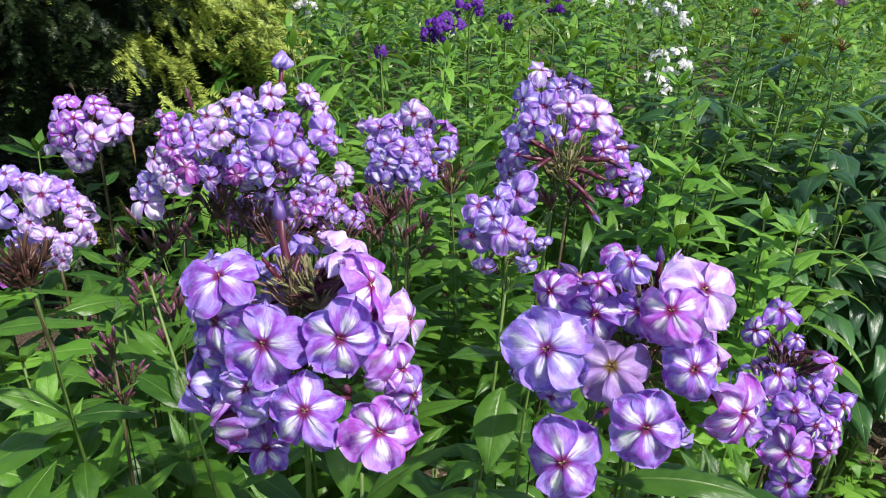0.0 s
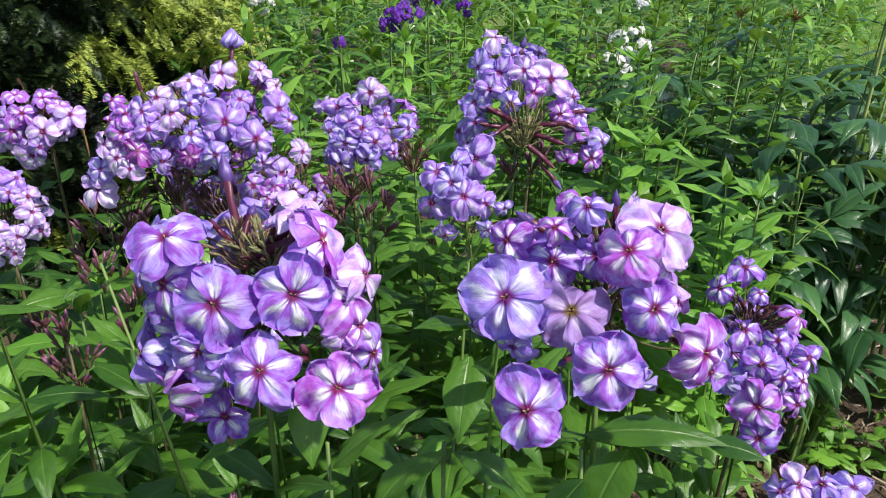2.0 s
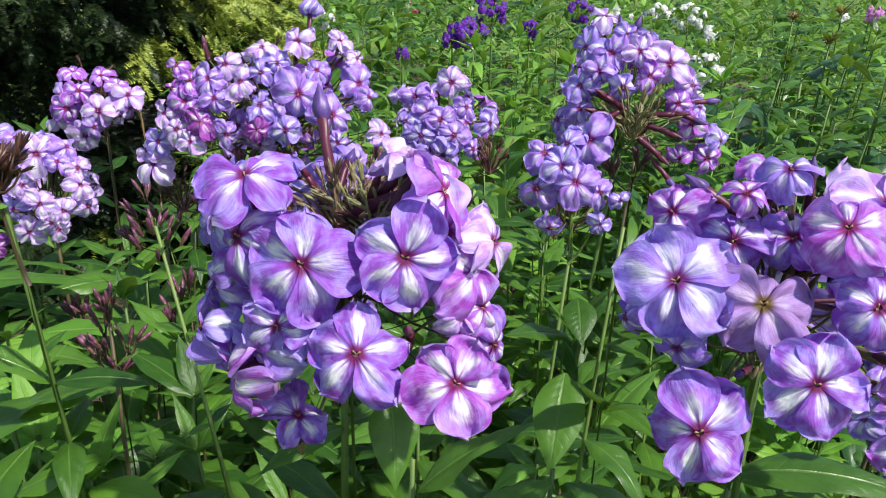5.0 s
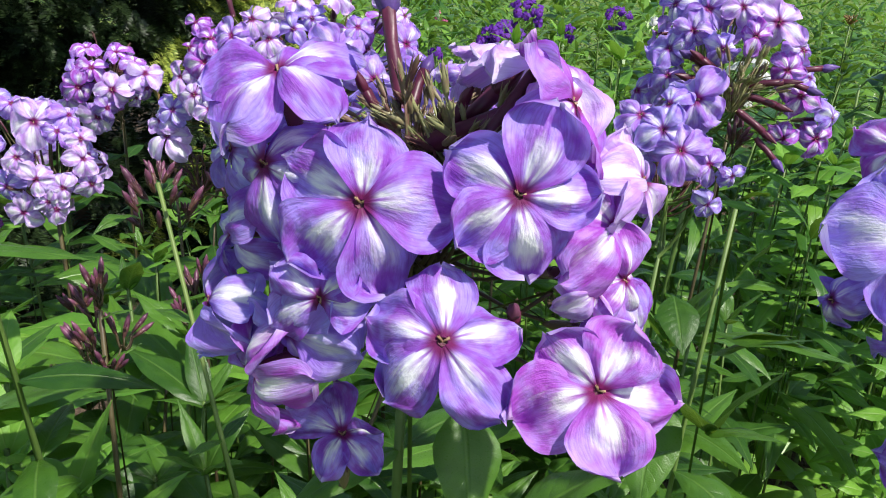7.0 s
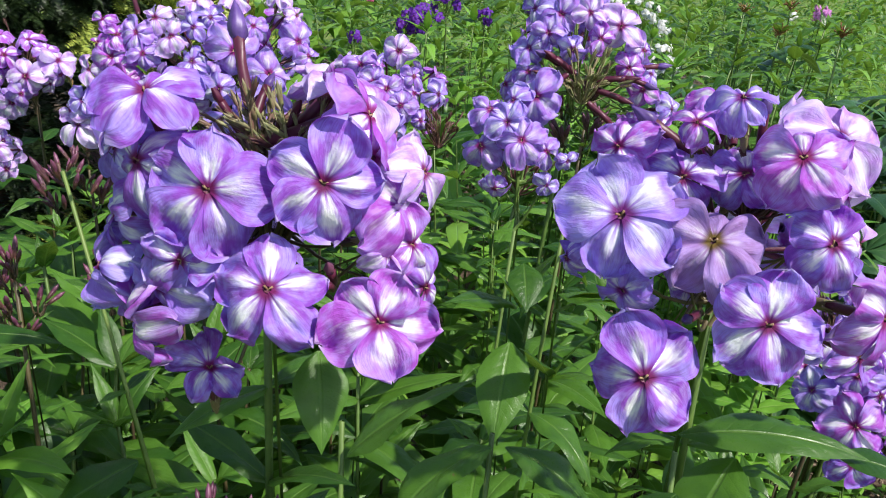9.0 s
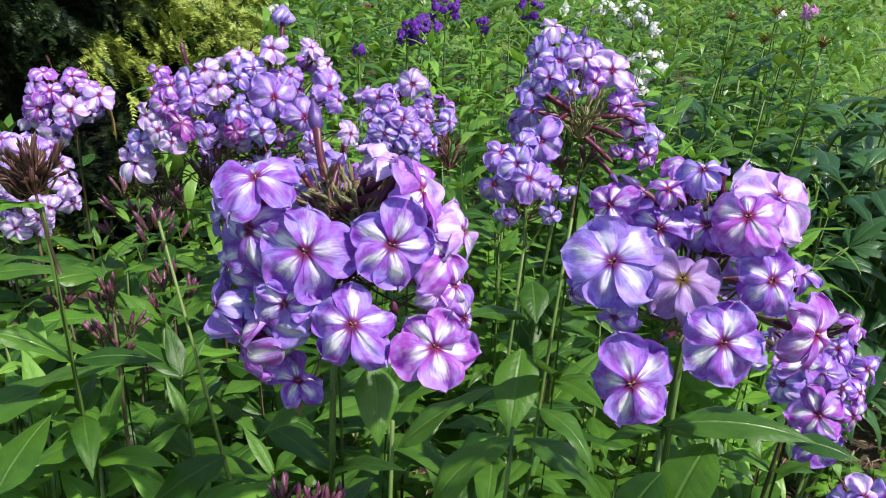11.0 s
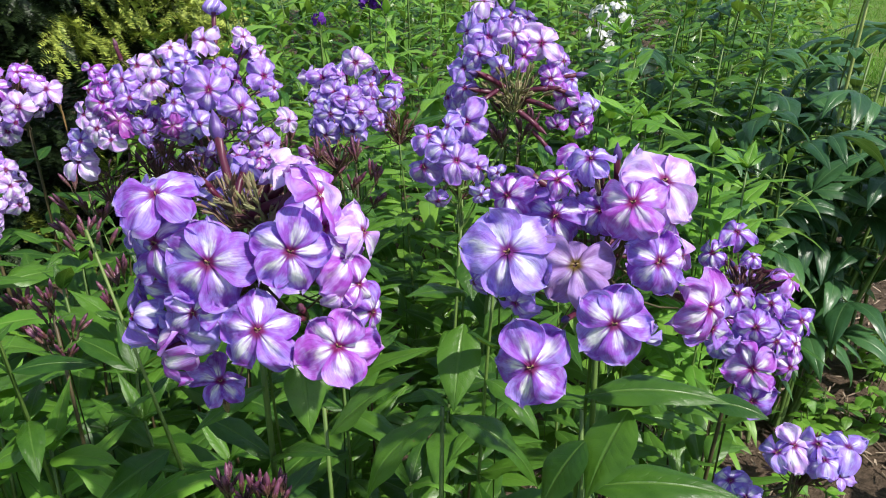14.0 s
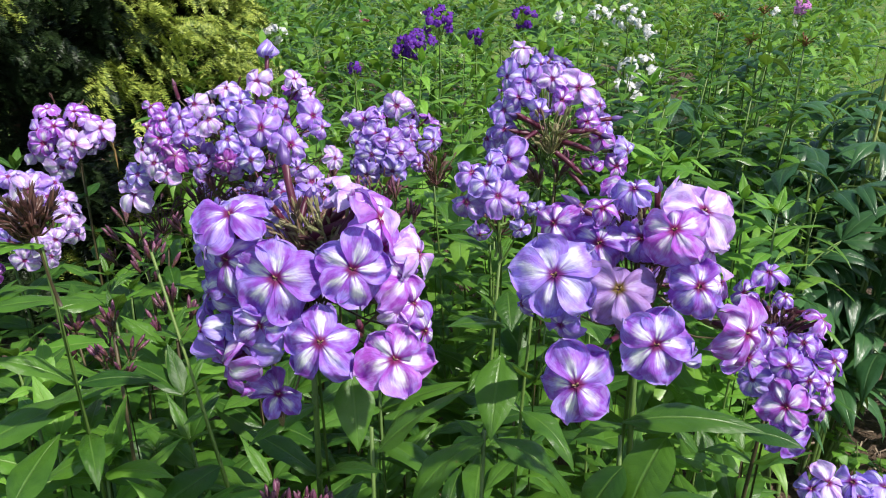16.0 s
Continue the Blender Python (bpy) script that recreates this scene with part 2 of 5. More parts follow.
GROUND = ground_paint()


def chip_paint():
    n = Nodes("wood_chip")
    tone = n.math("ADD", n.math("MULTIPLY", n.island(), 0.8), n.math("MULTIPLY", n.noise(70.0, 3.0, n.place()), 0.3))
    return n.finish(n.mix(n.ramp(tone, 0.1, 1.0), (0.09, 0.06, 0.04), (0.42, 0.33, 0.24)), 0.85, 0.0)


CHIP = chip_paint()


# ---- mesh kit ----
UP = Vector((0, 0, 1))


def mesh_from(name, verts, faces, mats, face_mats=None, uvs=None, smooth=True):
    me = bpy.data.meshes.new(name)
    me.from_pydata([tuple(v) for v in verts], [], faces)
    for m in mats:
        me.materials.append(m)
    if face_mats is not None:
        me.polygons.foreach_set("material_index", face_mats)
    if smooth:
        me.polygons.foreach_set("use_smooth", [True] * len(faces))
    if uvs is not None:
        layer = me.uv_layers.new(name="UVMap")
        order = np.empty(len(me.loops), dtype=np.int32)
        me.loops.foreach_get("vertex_index", order)
        layer.data.foreach_set("uv", np.asarray(uvs, dtype=np.float32)[order].ravel())
    me.update()
    return me


class Pile:
    """Collects grids and tubes into one mesh."""

    def __init__(self):
        self.verts, self.faces, self.uvs, self.mats = [], [], [], []

    def grid(self, rows, uv_rows, mat=0, closed=False):
        base, across = len(self.verts), len(rows[0])
        for row, uvr in zip(rows, uv_rows):
            self.verts.extend(row)
            self.uvs.extend(uvr)
        for i in range(len(rows) - 1):
            for j in range(across if closed else across - 1):
                k = (j + 1) % across
                self.faces.append((base + i * across + j, base + i * across + k, base + (i + 1) * across + k, base + (i + 1) * across + j))
                self.mats.append(mat)

    def tube(self, points, radii, sides=6, mat=0, tip=True):
        points = [Vector(p) for p in points]
        rows, uvr = [], []
        side = None
        for i, p in enumerate(points):
            ahead = (points[min(i + 1, len(points) - 1)] - points[max(i - 1, 0)]).normalized()
            if side is None:
                side = ahead.orthogonal().normalized()
            side = (side - ahead * side.dot(ahead)).normalized()
            other = ahead.cross(side)
            rows.append([p + (side * math.cos(a) + other * math.sin(a)) * radii[i] for a in (2 * math.pi * k / sides for k in range(sides))])
            uvr.append([(k / sides, i / (len(points) - 1)) for k in range(sides)])
        self.grid(rows, uvr, mat, closed=True)
        if tip:
            for end in (0, len(rows) - 1):
                base = len(self.verts)
                self.verts.append(points[end])
                self.uvs.append((0.5, 0.5))
                start = base - (len(rows) - end) * sides
                for k in range(sides):
                    self.faces.append((start + k, start + (k + 1) % sides, base))
                    self.mats.append(mat)

    def put(self, other, m):
        base = len(self.verts)
        self.verts.extend(m @ Vector(v) for v in other.verts)
        self.faces.extend(tuple(base + i for i in f) for f in other.faces)
        self.uvs.extend(other.uvs)
        self.mats.extend(other.mats)

    def mesh(self, name, mats, smooth=True):
        return mesh_from(name, self.verts, self.faces, mats, self.mats, self.uvs, smooth)


def child(name, data, parent, m=None, label=""):
    ob = new(name, data)
    ob.parent = parent
    if m is not None:
        ob.matrix_basis = m
    if label:
        ob["label"] = label
    return ob


def facing(at, normal, spin=0.0, size=1.0):
    """A pose whose Z is the normal."""
    turn = Vector(normal).to_track_quat("Z", "Y").to_matrix().to_4x4()
    return Matrix.Translation(at) @ turn @ Matrix.Rotation(spin, 4, "Z") @ Matrix.Diagonal((size, size, size, 1))


def curve_points(a, b, bend, count):
    a, b, bend = Vector(a), Vector(b), Vector(bend)
    return [a.lerp(b, i / (count - 1)) + bend * (4 * (i / (count - 1)) * (1 - i / (count - 1))) for i in range(count)]


# ---- petals ----
def petal_rows(style, rng, nu=9, nv=10):
    """One petal lobe: the throat at the origin, Y outwards, Z towards the one who looks into the flower. Radius 1."""
    fine, style = style.isupper(), style.lower()
    if fine:
        nu, nv = 17, 15
    wide = (1.04 if fine else 1.0) * {"p": 0.465, "f": 0.42, "r": 0.44, "s": 0.36, "w": 0.41}[style] * rng.uniform(0.88, 1.08)
    bend = {"p": rng.uniform(-0.42, -0.04), "f": rng.uniform(-0.75, 0.30) or 0.1, "r": rng.uniform(-1.20, -0.15), "s": rng.uniform(-0.6, 0.3) or 0.1, "w": rng.uniform(-1.30, 0.45) or 0.1}[style]
    curl = {"p": rng.uniform(-0.26, 0.08), "f": rng.uniform(-0.42, 0.10), "r": rng.uniform(-0.34, -0.04), "s": rng.uniform(-0.2, 0.3), "w": rng.uniform(-0.75, 0.55)}[style]
    cup, twist = rng.uniform(0.05, 0.16), rng.uniform(0.10, 0.45)
    waves = [(rng.uniform(2, 4), rng.uniform(0, 6.28), rng.uniform(0.04, 0.12)), (rng.uniform(4, 7), rng.uniform(0, 6.28), rng.uniform(0.02, 0.05))]
    ruffle = [(rng.uniform(5, 9), rng.uniform(0, 6.28), rng.uniform(0.04, 0.11)), (rng.uniform(11, 17), rng.uniform(0, 6.28), rng.uniform(0.010, 0.026))]
    hem_out = [(rng.uniform(3, 5), rng.uniform(0, 6.28), rng.uniform(0.02, 0.055)), (rng.uniform(7, 12), rng.uniform(0, 6.28), rng.uniform(0.008, 0.022))]
    pleats = [(rng.uniform(3.5, 6), rng.uniform(0, 6.28), rng.uniform(0.045, 0.095)), (rng.uniform(8, 12), rng.uniform(0, 6.28), rng.uniform(0.012, 0.028))]
    notch = rng.uniform(0.0, 0.07) * rng.choice((0, 0, 1))
    skew, peak = rng.uniform(-0.09, 0.09), rng.uniform(0.55, 0.66)
    lip = rng.uniform(-0.5, 0.0) if rng.random() < 0.6 else rng.uniform(0.0, 0.35)
    rows, uvr = [], []
    for i in range(nv):
        v = (i / (nv - 1)) ** 0.92
        row, uv = [], []
        if v < peak:
            w = 0.055 + (wide - 0.055) * math.sin(math.pi / 2 * v / peak) ** 1.15
        else:
            w = wide * math.sqrt(max(0.004, 1 - ((v - peak) / (1.0 - peak)) ** 2.3))
        for j in range(nu):
            u = 2 * j / (nu - 1) - 1
            along = 0.045 + 0.955 * v - 0.06 * v * u * u - notch * v ** 5 * max(0.0, 1 - abs(u) * 2.0)
            along *= 1 + v ** 4 * sum(a * math.sin(f * u + p) for f, p, a in hem_out)
            angle = bend * along
            x = u * w + skew * v * v
            y = math.sin(angle) / bend
            z = (1 - math.cos(angle)) / bend + cup * math.sin(math.pi * min(1.0, v * 1.25))
            z += curl * u * u * w + twist * u * w * v + 0.05 * (1 - v) ** 3 - 0.045 * math.exp(-(u * 3.5) ** 2) * v
            z += sum(a * math.sin(f * (u * 1.3 + v * 1.6) + p) for f, p, a in waves) * v ** 1.3 + lip * max(0.0, v - 0.66) ** 2 * 2.2
            if fine:
                z += sum(a * math.sin(f * u + p) for f, p, a in pleats) * min(1.0, 1.8 * v) * (1.0 - 0.3 * v)
                x += 0.6 * abs(u) * u * w * sum(a * math.sin(f * v * 2.2 + p) for f, p, a in hem_out)
                hem = (abs(u) ** 3) * min(1.0, v * 1.6) + max(0.0, v - 0.75) * 2.6
                z += hem * sum(a * math.sin(f * (u * 0.55 + (v if u > 0 else -v)) + p) for f, p, a in ruffle)
            row.append(Vector((x, y, z)))
            uv.append((j / (nu - 1), v))
        rows.append(row)
        uvr.append(uv)
    return rows, uvr


PETALS = {}


def petal_mesh(style, paint, k):
    key = (style, paint, k)
    if key not in PETALS:
        pile = Pile()
        pile.grid(*petal_rows(style, random.Random(f"{style}{k}")))
        PETALS[key] = pile.mesh("petal", [PAINT[paint]])
    return PETALS[key]


def floret_core():
    """The tube behind the face, its calyx and the stamens in the throat; along -Z, for a face of radius 1."""
    pile = Pile()
    pile.tube([(0, 0, 0.050), (0, 0, 0.0), (0.005, 0, -0.15), (0.02, 0, -0.7), (0.06, 0, -1.30)], [0.066, 0.064, 0.092, 0.098, 0.088], 9, 0, False)
    pile.tube([(0, 0, 0.0), (0, 0, -0.05)], [0.062, 0.01], 8, 0)
    pile.tube([(0.05, 0, -1.15), (0.06, 0, -1.3), (0.07, 0, -1.55), (0.085, 0, -1.80)], [0.100, 0.115, 0.10, 0.04], 8, 1)
    for k in range(5):
        a = k * 1.2566
        c, s = math.cos(a), math.sin(a)
        pile.tube([(0.055 + 0.10 * c, 0.10 * s, -1.2), (0.045 + 0.14 * c, 0.14 * s, -0.92)], [0.034, 0.004], 4, 1)
    for k in range(2):
        a = 0.6 + k * 2.1
        pile.tube([(0, 0, -0.04), (0.020 * math.cos(a), 0.020 * math.sin(a), 0.03), (0.075 * math.cos(a), 0.075 * math.sin(a), 0.058 + 0.012 * k)], [0.012, 0.014, 0.020], 5, 2)
    return pile


CORE = floret_core().mesh("floret", [TUBE, CALYX, STAMEN])
bloom_luck = random.Random(23)


class Head:
    """A flower head: its plant, the axis and the point where the flower stalks meet."""

    def __init__(self, plant, hub, foot):
        self.plant, self.hub, self.foot, self.stalks, self.forks = plant, Vector(hub), Vector(foot), [], []


def bloom(head, at, normal, wide, paint, style, core=None, aim=None):
    """One floret. aim: by how many degrees, clockwise from upright, its first petal is turned."""
    rng = bloom_luck
    normal = Vector(normal).normalized()
    size = wide / 1800.0
    if aim is None:
        m = facing(at, normal, rng.uniform(0, 6.28), size)
    else:
        up = (UP - normal * UP.dot(normal)).normalized()
        up.rotate(Matrix.Rotation(-radians(aim), 3, normal))
        side = up.cross(normal)
        m = Matrix.Translation(at) @ Matrix((side, up, normal)).transposed().to_4x4() @ Matrix.Scale(size, 4)
    face = child("floret", core or CORE, head.plant, m)
    loose = 0.8 if aim is not None else 1.2
    for k in range(5):
        turn = Matrix.Rotation(k * 1.2566 + rng.uniform(-0.20, 0.20) * loose, 4, "Z") @ Matrix.Rotation(rng.uniform(-0.46, 0.32) * loose, 4, "X") @ Matrix.Rotation(rng.uniform(-0.30, 0.30) * loose, 4, "Y")
        s = rng.uniform(0.86, 1.12)
        child("petal", petal_mesh(style, paint, rng.randrange(9)), face, turn @ Matrix.Diagonal((s * rng.uniform(0.96, 1.06), s, s, 1)))
    head.stalks.append(Vector(at) - normal * size * 1.76)
    return face


def far_floret(paint, k):
    """A whole small floret in one mesh, for the heads at the back of the bed."""
    key = ("far", paint, k)
    if key not in PETALS:
        rng, pile = random.Random(f"far{k}"), Pile()
        for p in range(5):
            lobe = Pile()
            lobe.grid(*petal_rows(rng.choice("ffww"), rng, 5, 6))
            pile.put(lobe, Matrix.Rotation(p * 1.2566 + rng.uniform(-0.15, 0.15), 4, "Z") @ Matrix.Rotation(rng.uniform(-0.5, 0.35), 4, "X") @ Matrix.Scale(rng.uniform(0.8, 1.15), 4))
        pile.tube([(0, 0, 0.02), (0.01, 0, -0.5), (0.05, 0, -1.7)], [0.07, 0.09, 0.05], 5, 1)
        PETALS[key] = pile.mesh("floret", [PAINT[paint], STEM if paint == "white" else TUBE])
    return PETALS[key]


def spindle(length, wide):
    """A slim calyx with four pointed teeth."""
    pile = Pile()
    pile.tube([(0, 0, 0), (0, 0, length * 0.12), (0, 0, length * 0.5), (0, 0, length * 0.82), (0, 0, length)], [wide * 0.3, wide * 0.8, wide, wide * 0.55, wide * 0.08], 6, 0)
    for k in range(4):
        a = k * 1.571
        c, s = math.cos(a) * wide, math.sin(a) * wide
        pile.tube([(c * 0.9, s * 0.9, length * 0.5), (c * 1.6, s * 1.6, length * 1.0)], [wide * 0.28, wide * 0.03], 3, 0, False)
    return pile


CALYXES = [spindle(l, w) for l, w in ((0.010, 0.0011), (0.012, 0.0012), (0.008, 0.0012))]


def bud_mesh(long, paint, fat=1.0):
    """A maroon tube that ends in a furled, pointed bud."""
    pile = Pile()
    pile.tube([(0, 0, 0), (0, 0, long * 0.12), (0.0006, 0, long * 0.4), (0.0003, 0, long * 0.66)], [0.0016, 0.0021, 0.0018, 0.0020], 8, 0)
    z0, rows, uvr = long * 0.62, [], []
    pleats = 30 if fat > 2 else 15
    fold = 0.20 if fat > 2 else 0.12
    for i in range(8):
        f = i / 7
        r = fat * 0.0040 * math.sin(math.pi * (0.05 + 0.95 * f) ** (0.62 if fat < 2 else 0.58)) + 0.0001
        rows.append([Vector((r * (1 + fold * math.cos(5 * a)) * math.cos(a + f * 1.3), r * (1 + fold * math.cos(5 * a)) * math.sin(a + f * 1.3), z0 + f * long * 0.40)) for a in (6.2832 * k / pleats for k in range(pleats))])
        uvr.append([((k % 6) / 5 if fat > 2 else k / pleats, 0.15 + 0.8 * f) for k in range(pleats)])
    pile.grid(rows, uvr, 1, True)
    return pile.mesh("bud", [TUBE, paint])


BUDS = [bud_mesh(0.027, BUD, 0.62), bud_mesh(0.022, BUD, 0.52), bud_mesh(0.019, BUD_ROSE, 0.46)]
SPENT_TUBE = bud_mesh(0.026, TUBE, 0.44)
BUD_LONG = bud_mesh(0.036, BUD, 0.80)
BUD_FAT = bud_mesh(0.040, BLUISH, 2.2)


def closed_bud():
    """A slim pointed bud, still wrapped in its calyx for half its length."""
    pile = Pile()
    pile.tube([(0, 0, 0), (0, 0, 0.0015), (0, 0, 0.006), (0, 0, 0.0085)], [0.0007, 0.0014, 0.0018, 0.0014], 7, 0)
    pile.tube([(0, 0, 0.0075), (0, 0, 0.011), (0, 0, 0.015), (0, 0, 0.0185)], [0.0012, 0.0020, 0.0016, 0.0002], 7, 1)
    for k in range(5):
        a = k * 1.2566
        c, s = math.cos(a), math.sin(a)
        pile.tube([(0.0016 * c, 0.0016 * s, 0.006), (0.0021 * c, 0.0021 * s, 0.0115)], [0.0006, 0.0001], 3, 0, False)
    return pile.mesh("bud", [CALYX_DARK, BUD_ROSE])


CLOSED_BUD = closed_bud()


def bud(head, at, tip, data, scale=1.0):
    at, tip = Vector(at), Vector(tip)
    child("bud", data, head.plant, facing(at, tip - at, 0.4, scale))
    head.stalks.append(at)


def calyx_tuft(head, at, spread, count, seed, dark=False, lift=0.6, scale=1.0, paint=None):
    """Spent and unopened calyces that bristle from the head, on short threads."""
    rng = random.Random(seed)
    pile = Pile()
    root = Vector(at) - Vector((0, 0, spread * 0.5))
    for _ in range(count):
        way = Vector((rng.gauss(0, 1), rng.gauss(0, 1), (abs(rng.gauss(lift, 0.6)) if lift else rng.gauss(0.25, 0.45)))).normalized()
        p = Vector(at) + way * spread * rng.uniform(0.25, 1.0)
        pile.put(rng.choice(CALYXES), facing(p, way + Vector((rng.gauss(0, 0.3), rng.gauss(0, 0.3), 0.35)), rng.uniform(0, 6), scale * rng.uniform(0.75, 1.2)))
        if rng.random() < 0.8:
            pile.tube(curve_points(root, p, (0, 0, -0.003), 4), [0.0007, 0.0006, 0.0005, 0.0005], 4)
    child("bristly_crown", pile.mesh("bristly_crown", [paint or (CALYX_DARK if dark else CALYX)]), head.plant, label="bristly brown and green spent calyces")
    head.stalks.append(root)


def fill_head(head, middle, radius, count, seed, paints="llbpm", back=False, size=(24, 30)):
    """Further florets inside the dome and round its far side."""
    rng = random.Random(seed)
    while count:
        way = Vector((rng.gauss(0, 1), rng.gauss(0, 1), rng.gauss(0.1, 0.8))).normalized()
        if back and way.y < 0.25:
            continue
        r = radius * (rng.uniform(0.9, 1.0) if way.y > 0.25 else rng.uniform(0.55, 0.78))
        at, normal, wide = Vector(middle) + Vector((way.x, way.y, way.z * 0.85)) * r, (way + Vector((0, 0, 0.15))).normalized(), rng.uniform(*size)
        child("floret", far_floret(rng.choice(paints), rng.randrange(8)), head.plant, facing(at, normal, rng.uniform(0, 6.28), wide / 1880.0))
        head.stalks.append(at - normal * wide / 1880.0 * 1.7)
        count -= 1


def close_head(head, paint=None):
    """The branching stalks from the hub to every flower."""
    pile = Pile()
    rng = random.Random(len(head.stalks))
    for p in head.stalks:
        if isinstance(p, tuple):
            pile.tube(curve_points(p[0], p[1], (0, 0, -0.004), 4), [0.0007, 0.0006, 0.0005, 0.0005], 4)
            continue
        start = min([head.hub] + head.forks, key=lambda q: (q - p).length)
        start = start + Vector((rng.uniform(-0.003, 0.003), rng.uniform(-0.003, 0.003), rng.uniform(-0.035, 0.008)))
        pile.tube(curve_points(start, p, (0, 0, -0.10 * (p - start).length), 5), [0.0011, 0.0009, 0.0007, 0.0006, 0.0006], 5)
    for fork in head.forks:
        pile.tube(curve_points(head.hub - Vector((0, 0, 0.05)), fork, (0, 0, -0.012), 5), [0.0016, 0.0015, 0.0014, 0.0013, 0.0012], 6)
    child("inflorescence", pile.mesh("inflorescence", [paint or STEM_DARK]), head.plant)
    for part in head.plant.children:
        part.matrix_basis = Matrix.Translation(-head.foot) @ part.matrix_basis
    head.plant.matrix_world = Matrix.Translation(head.foot)


# ---- leaves ----
def leaf_rows(long, wide, arch, fold, wave, twist, nu=7, nv=11):
    """A lance-shaped leaf along Y with a keel along its midrib."""
    rows, uvr = [], []
    for i in range(nv):
        v = i / (nv - 1)
        w = wide * 0.5 * max(0.012, math.sin(math.pi * min(1.0, v ** 0.80 * 0.985 + 0.03)) ** 1.05)
        turn = twist * v
        row, uv = [], []
        for j in range(nu):
            u = 2 * j / (nu - 1) - 1
            x = u * w
            z = fold * 1.7 * w * (abs(u) - 0.85 * u * u) - 0.10 * u * u * w + wave * math.sin(v * 11 + u * 2.2) * abs(u) * w * 1.6
            x, z = x * math.cos(turn) - z * math.sin(turn), x * math.sin(turn) + z * math.cos(turn)
            a = arch * v
            y = long * (math.sin(a) / arch if abs(arch) > 0.01 else v)
            zz = -long * ((1 - math.cos(a)) / arch if abs(arch) > 0.01 else 0)
            row.append(Vector((x, y + z * math.sin(a), zz + z * math.cos(a))))
            uv.append((j / (nu - 1), v))
        rows.append(row)
        uvr.append(uv)
    return rows, uvr


def leaf_pile(*shape, nu=7, nv=11):
    pile = Pile()
    pile.grid(*leaf_rows(*shape, nu=nu, nv=nv))
    return pile


leaf_luck = random.Random(5)
LEAF_SHAPES = [(1.0, leaf_luck.uniform(0.25, 0.34), leaf_luck.uniform(0.3, 1.5), leaf_luck.uniform(0.15, 0.5), leaf_luck.uniform(0.05, 0.16), leaf_luck.uniform(-0.5, 0.5)) for _ in range(9)]
LEAVES = [leaf_pile(*s).mesh("leaf", [LEAF]) for s in LEAF_SHAPES]
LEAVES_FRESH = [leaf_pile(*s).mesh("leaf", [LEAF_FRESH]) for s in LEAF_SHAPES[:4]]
LEAVES_DRY = [leaf_pile(1.0, 0.25, 2.6, 0.6, 0.3, 1.5).mesh("leaf", [LEAF_DRY])]


def leaf_pose(at, azimuth, rise, long):
    """A leaf at a place, out along the azimuth, rising by so many radians."""
    return Matrix.Translation(at) @ Matrix.Rotation(azimuth, 4, "Z") @ Matrix.Rotation(rise, 4, "X") @ Matrix.Diagonal((long, long, long, 1))


def leaf_between(parent, base, tip, wide, data=None, roll=0.0):
    """A single broad leaf from its base to its tip."""
    base, tip = Vector(base), Vector(tip)
    long = (tip - base).length
    y = (tip - base).normalized()
    x = y.cross(UP).normalized()
    z = x.cross(y)
    turn = Matrix((x, y, z)).transposed().to_4x4() @ Matrix.Rotation(roll, 4, "Y") @ Matrix.Rotation(0.35, 4, "X")
    return child("leaf", data or LEAVES[2], parent, Matrix.Translation(base) @ turn @ Matrix.Diagonal((wide / 0.27, long * 1.05, long, 1)))


def stem_line(foot, top, bend, count=9):
    return curve_points(foot, top, bend, count)


def leafy_stem(name, label, group, foot, top, seed, paint=STEM, thick=0.0026, first=0.25, last=0.93, step=0.045, long=(0.07, 0.11), leaves=None, bend=None, shrink=0.55):
    """A phlox stem with opposite pairs of leaves, each pair crossing the one below."""
    rng = random.Random(seed)
    foot, top = Vector(foot), Vector(top)
    plant = tagged(new(name), label, "flowering plant", group)
    plant.matrix_world = Matrix.Translation(foot)
    home = Matrix.Translation(-foot)
    line = stem_line(foot, top, bend or (rng.uniform(-0.02, 0.02), rng.uniform(-0.02, 0.02), 0))
    pile = Pile()
    pile.tube([home @ p for p in line], [thick * (1.25 - 0.6 * i / (len(line) - 1)) for i in range(len(line))], 7)
    child("stem", pile.mesh("stem", [paint]), plant)
    height = (top - foot).length
    h, turn = first * height, rng.uniform(0, 3.14)
    while h < last * height:
        f = h / height
        k = f * (len(line) - 1)
        i = min(int(k), len(line) - 2)
        p = home @ line[i].lerp(line[i + 1], k - i)
        for half in range(2):
            size = rng.uniform(*long) * (1.0 - shrink * max(0.0, f - 0.55) / 0.45)
            child("leaf", rng.choice(leaves or LEAVES), plant, leaf_pose(p, turn + half * math.pi + rng.uniform(-0.25, 0.25), rng.uniform(0.05, 0.75), size))
        turn += math.pi / 2 + rng.uniform(-0.2, 0.2)
        h += step * rng.uniform(0.8, 1.25)
    if last == 1.0:
        for k in range(4):
            child("leaf", rng.choice(leaves or LEAVES), plant, leaf_pose(home @ (top - (top - foot).normalized() * 0.004), turn + k * 1.571 + rng.uniform(-0.3, 0.3), rng.uniform(0.55, 1.2), rng.uniform(0.028, 0.055)))
    return plant


def phlox(hub, foot, seed, label, paint=STEM_DARK, **kw):
    """A flowering phlox stem: everything that is put on it is given in world places."""
    plant = leafy_stem("phlox_plant", label, "striped phlox", foot, hub, seed, paint, **kw)
    plant.matrix_world = Matrix.Identity(4)
    for part in plant.children:
        part.matrix_basis = Matrix.Translation(foot) @ part.matrix_basis
    return Head(plant, hub, foot)


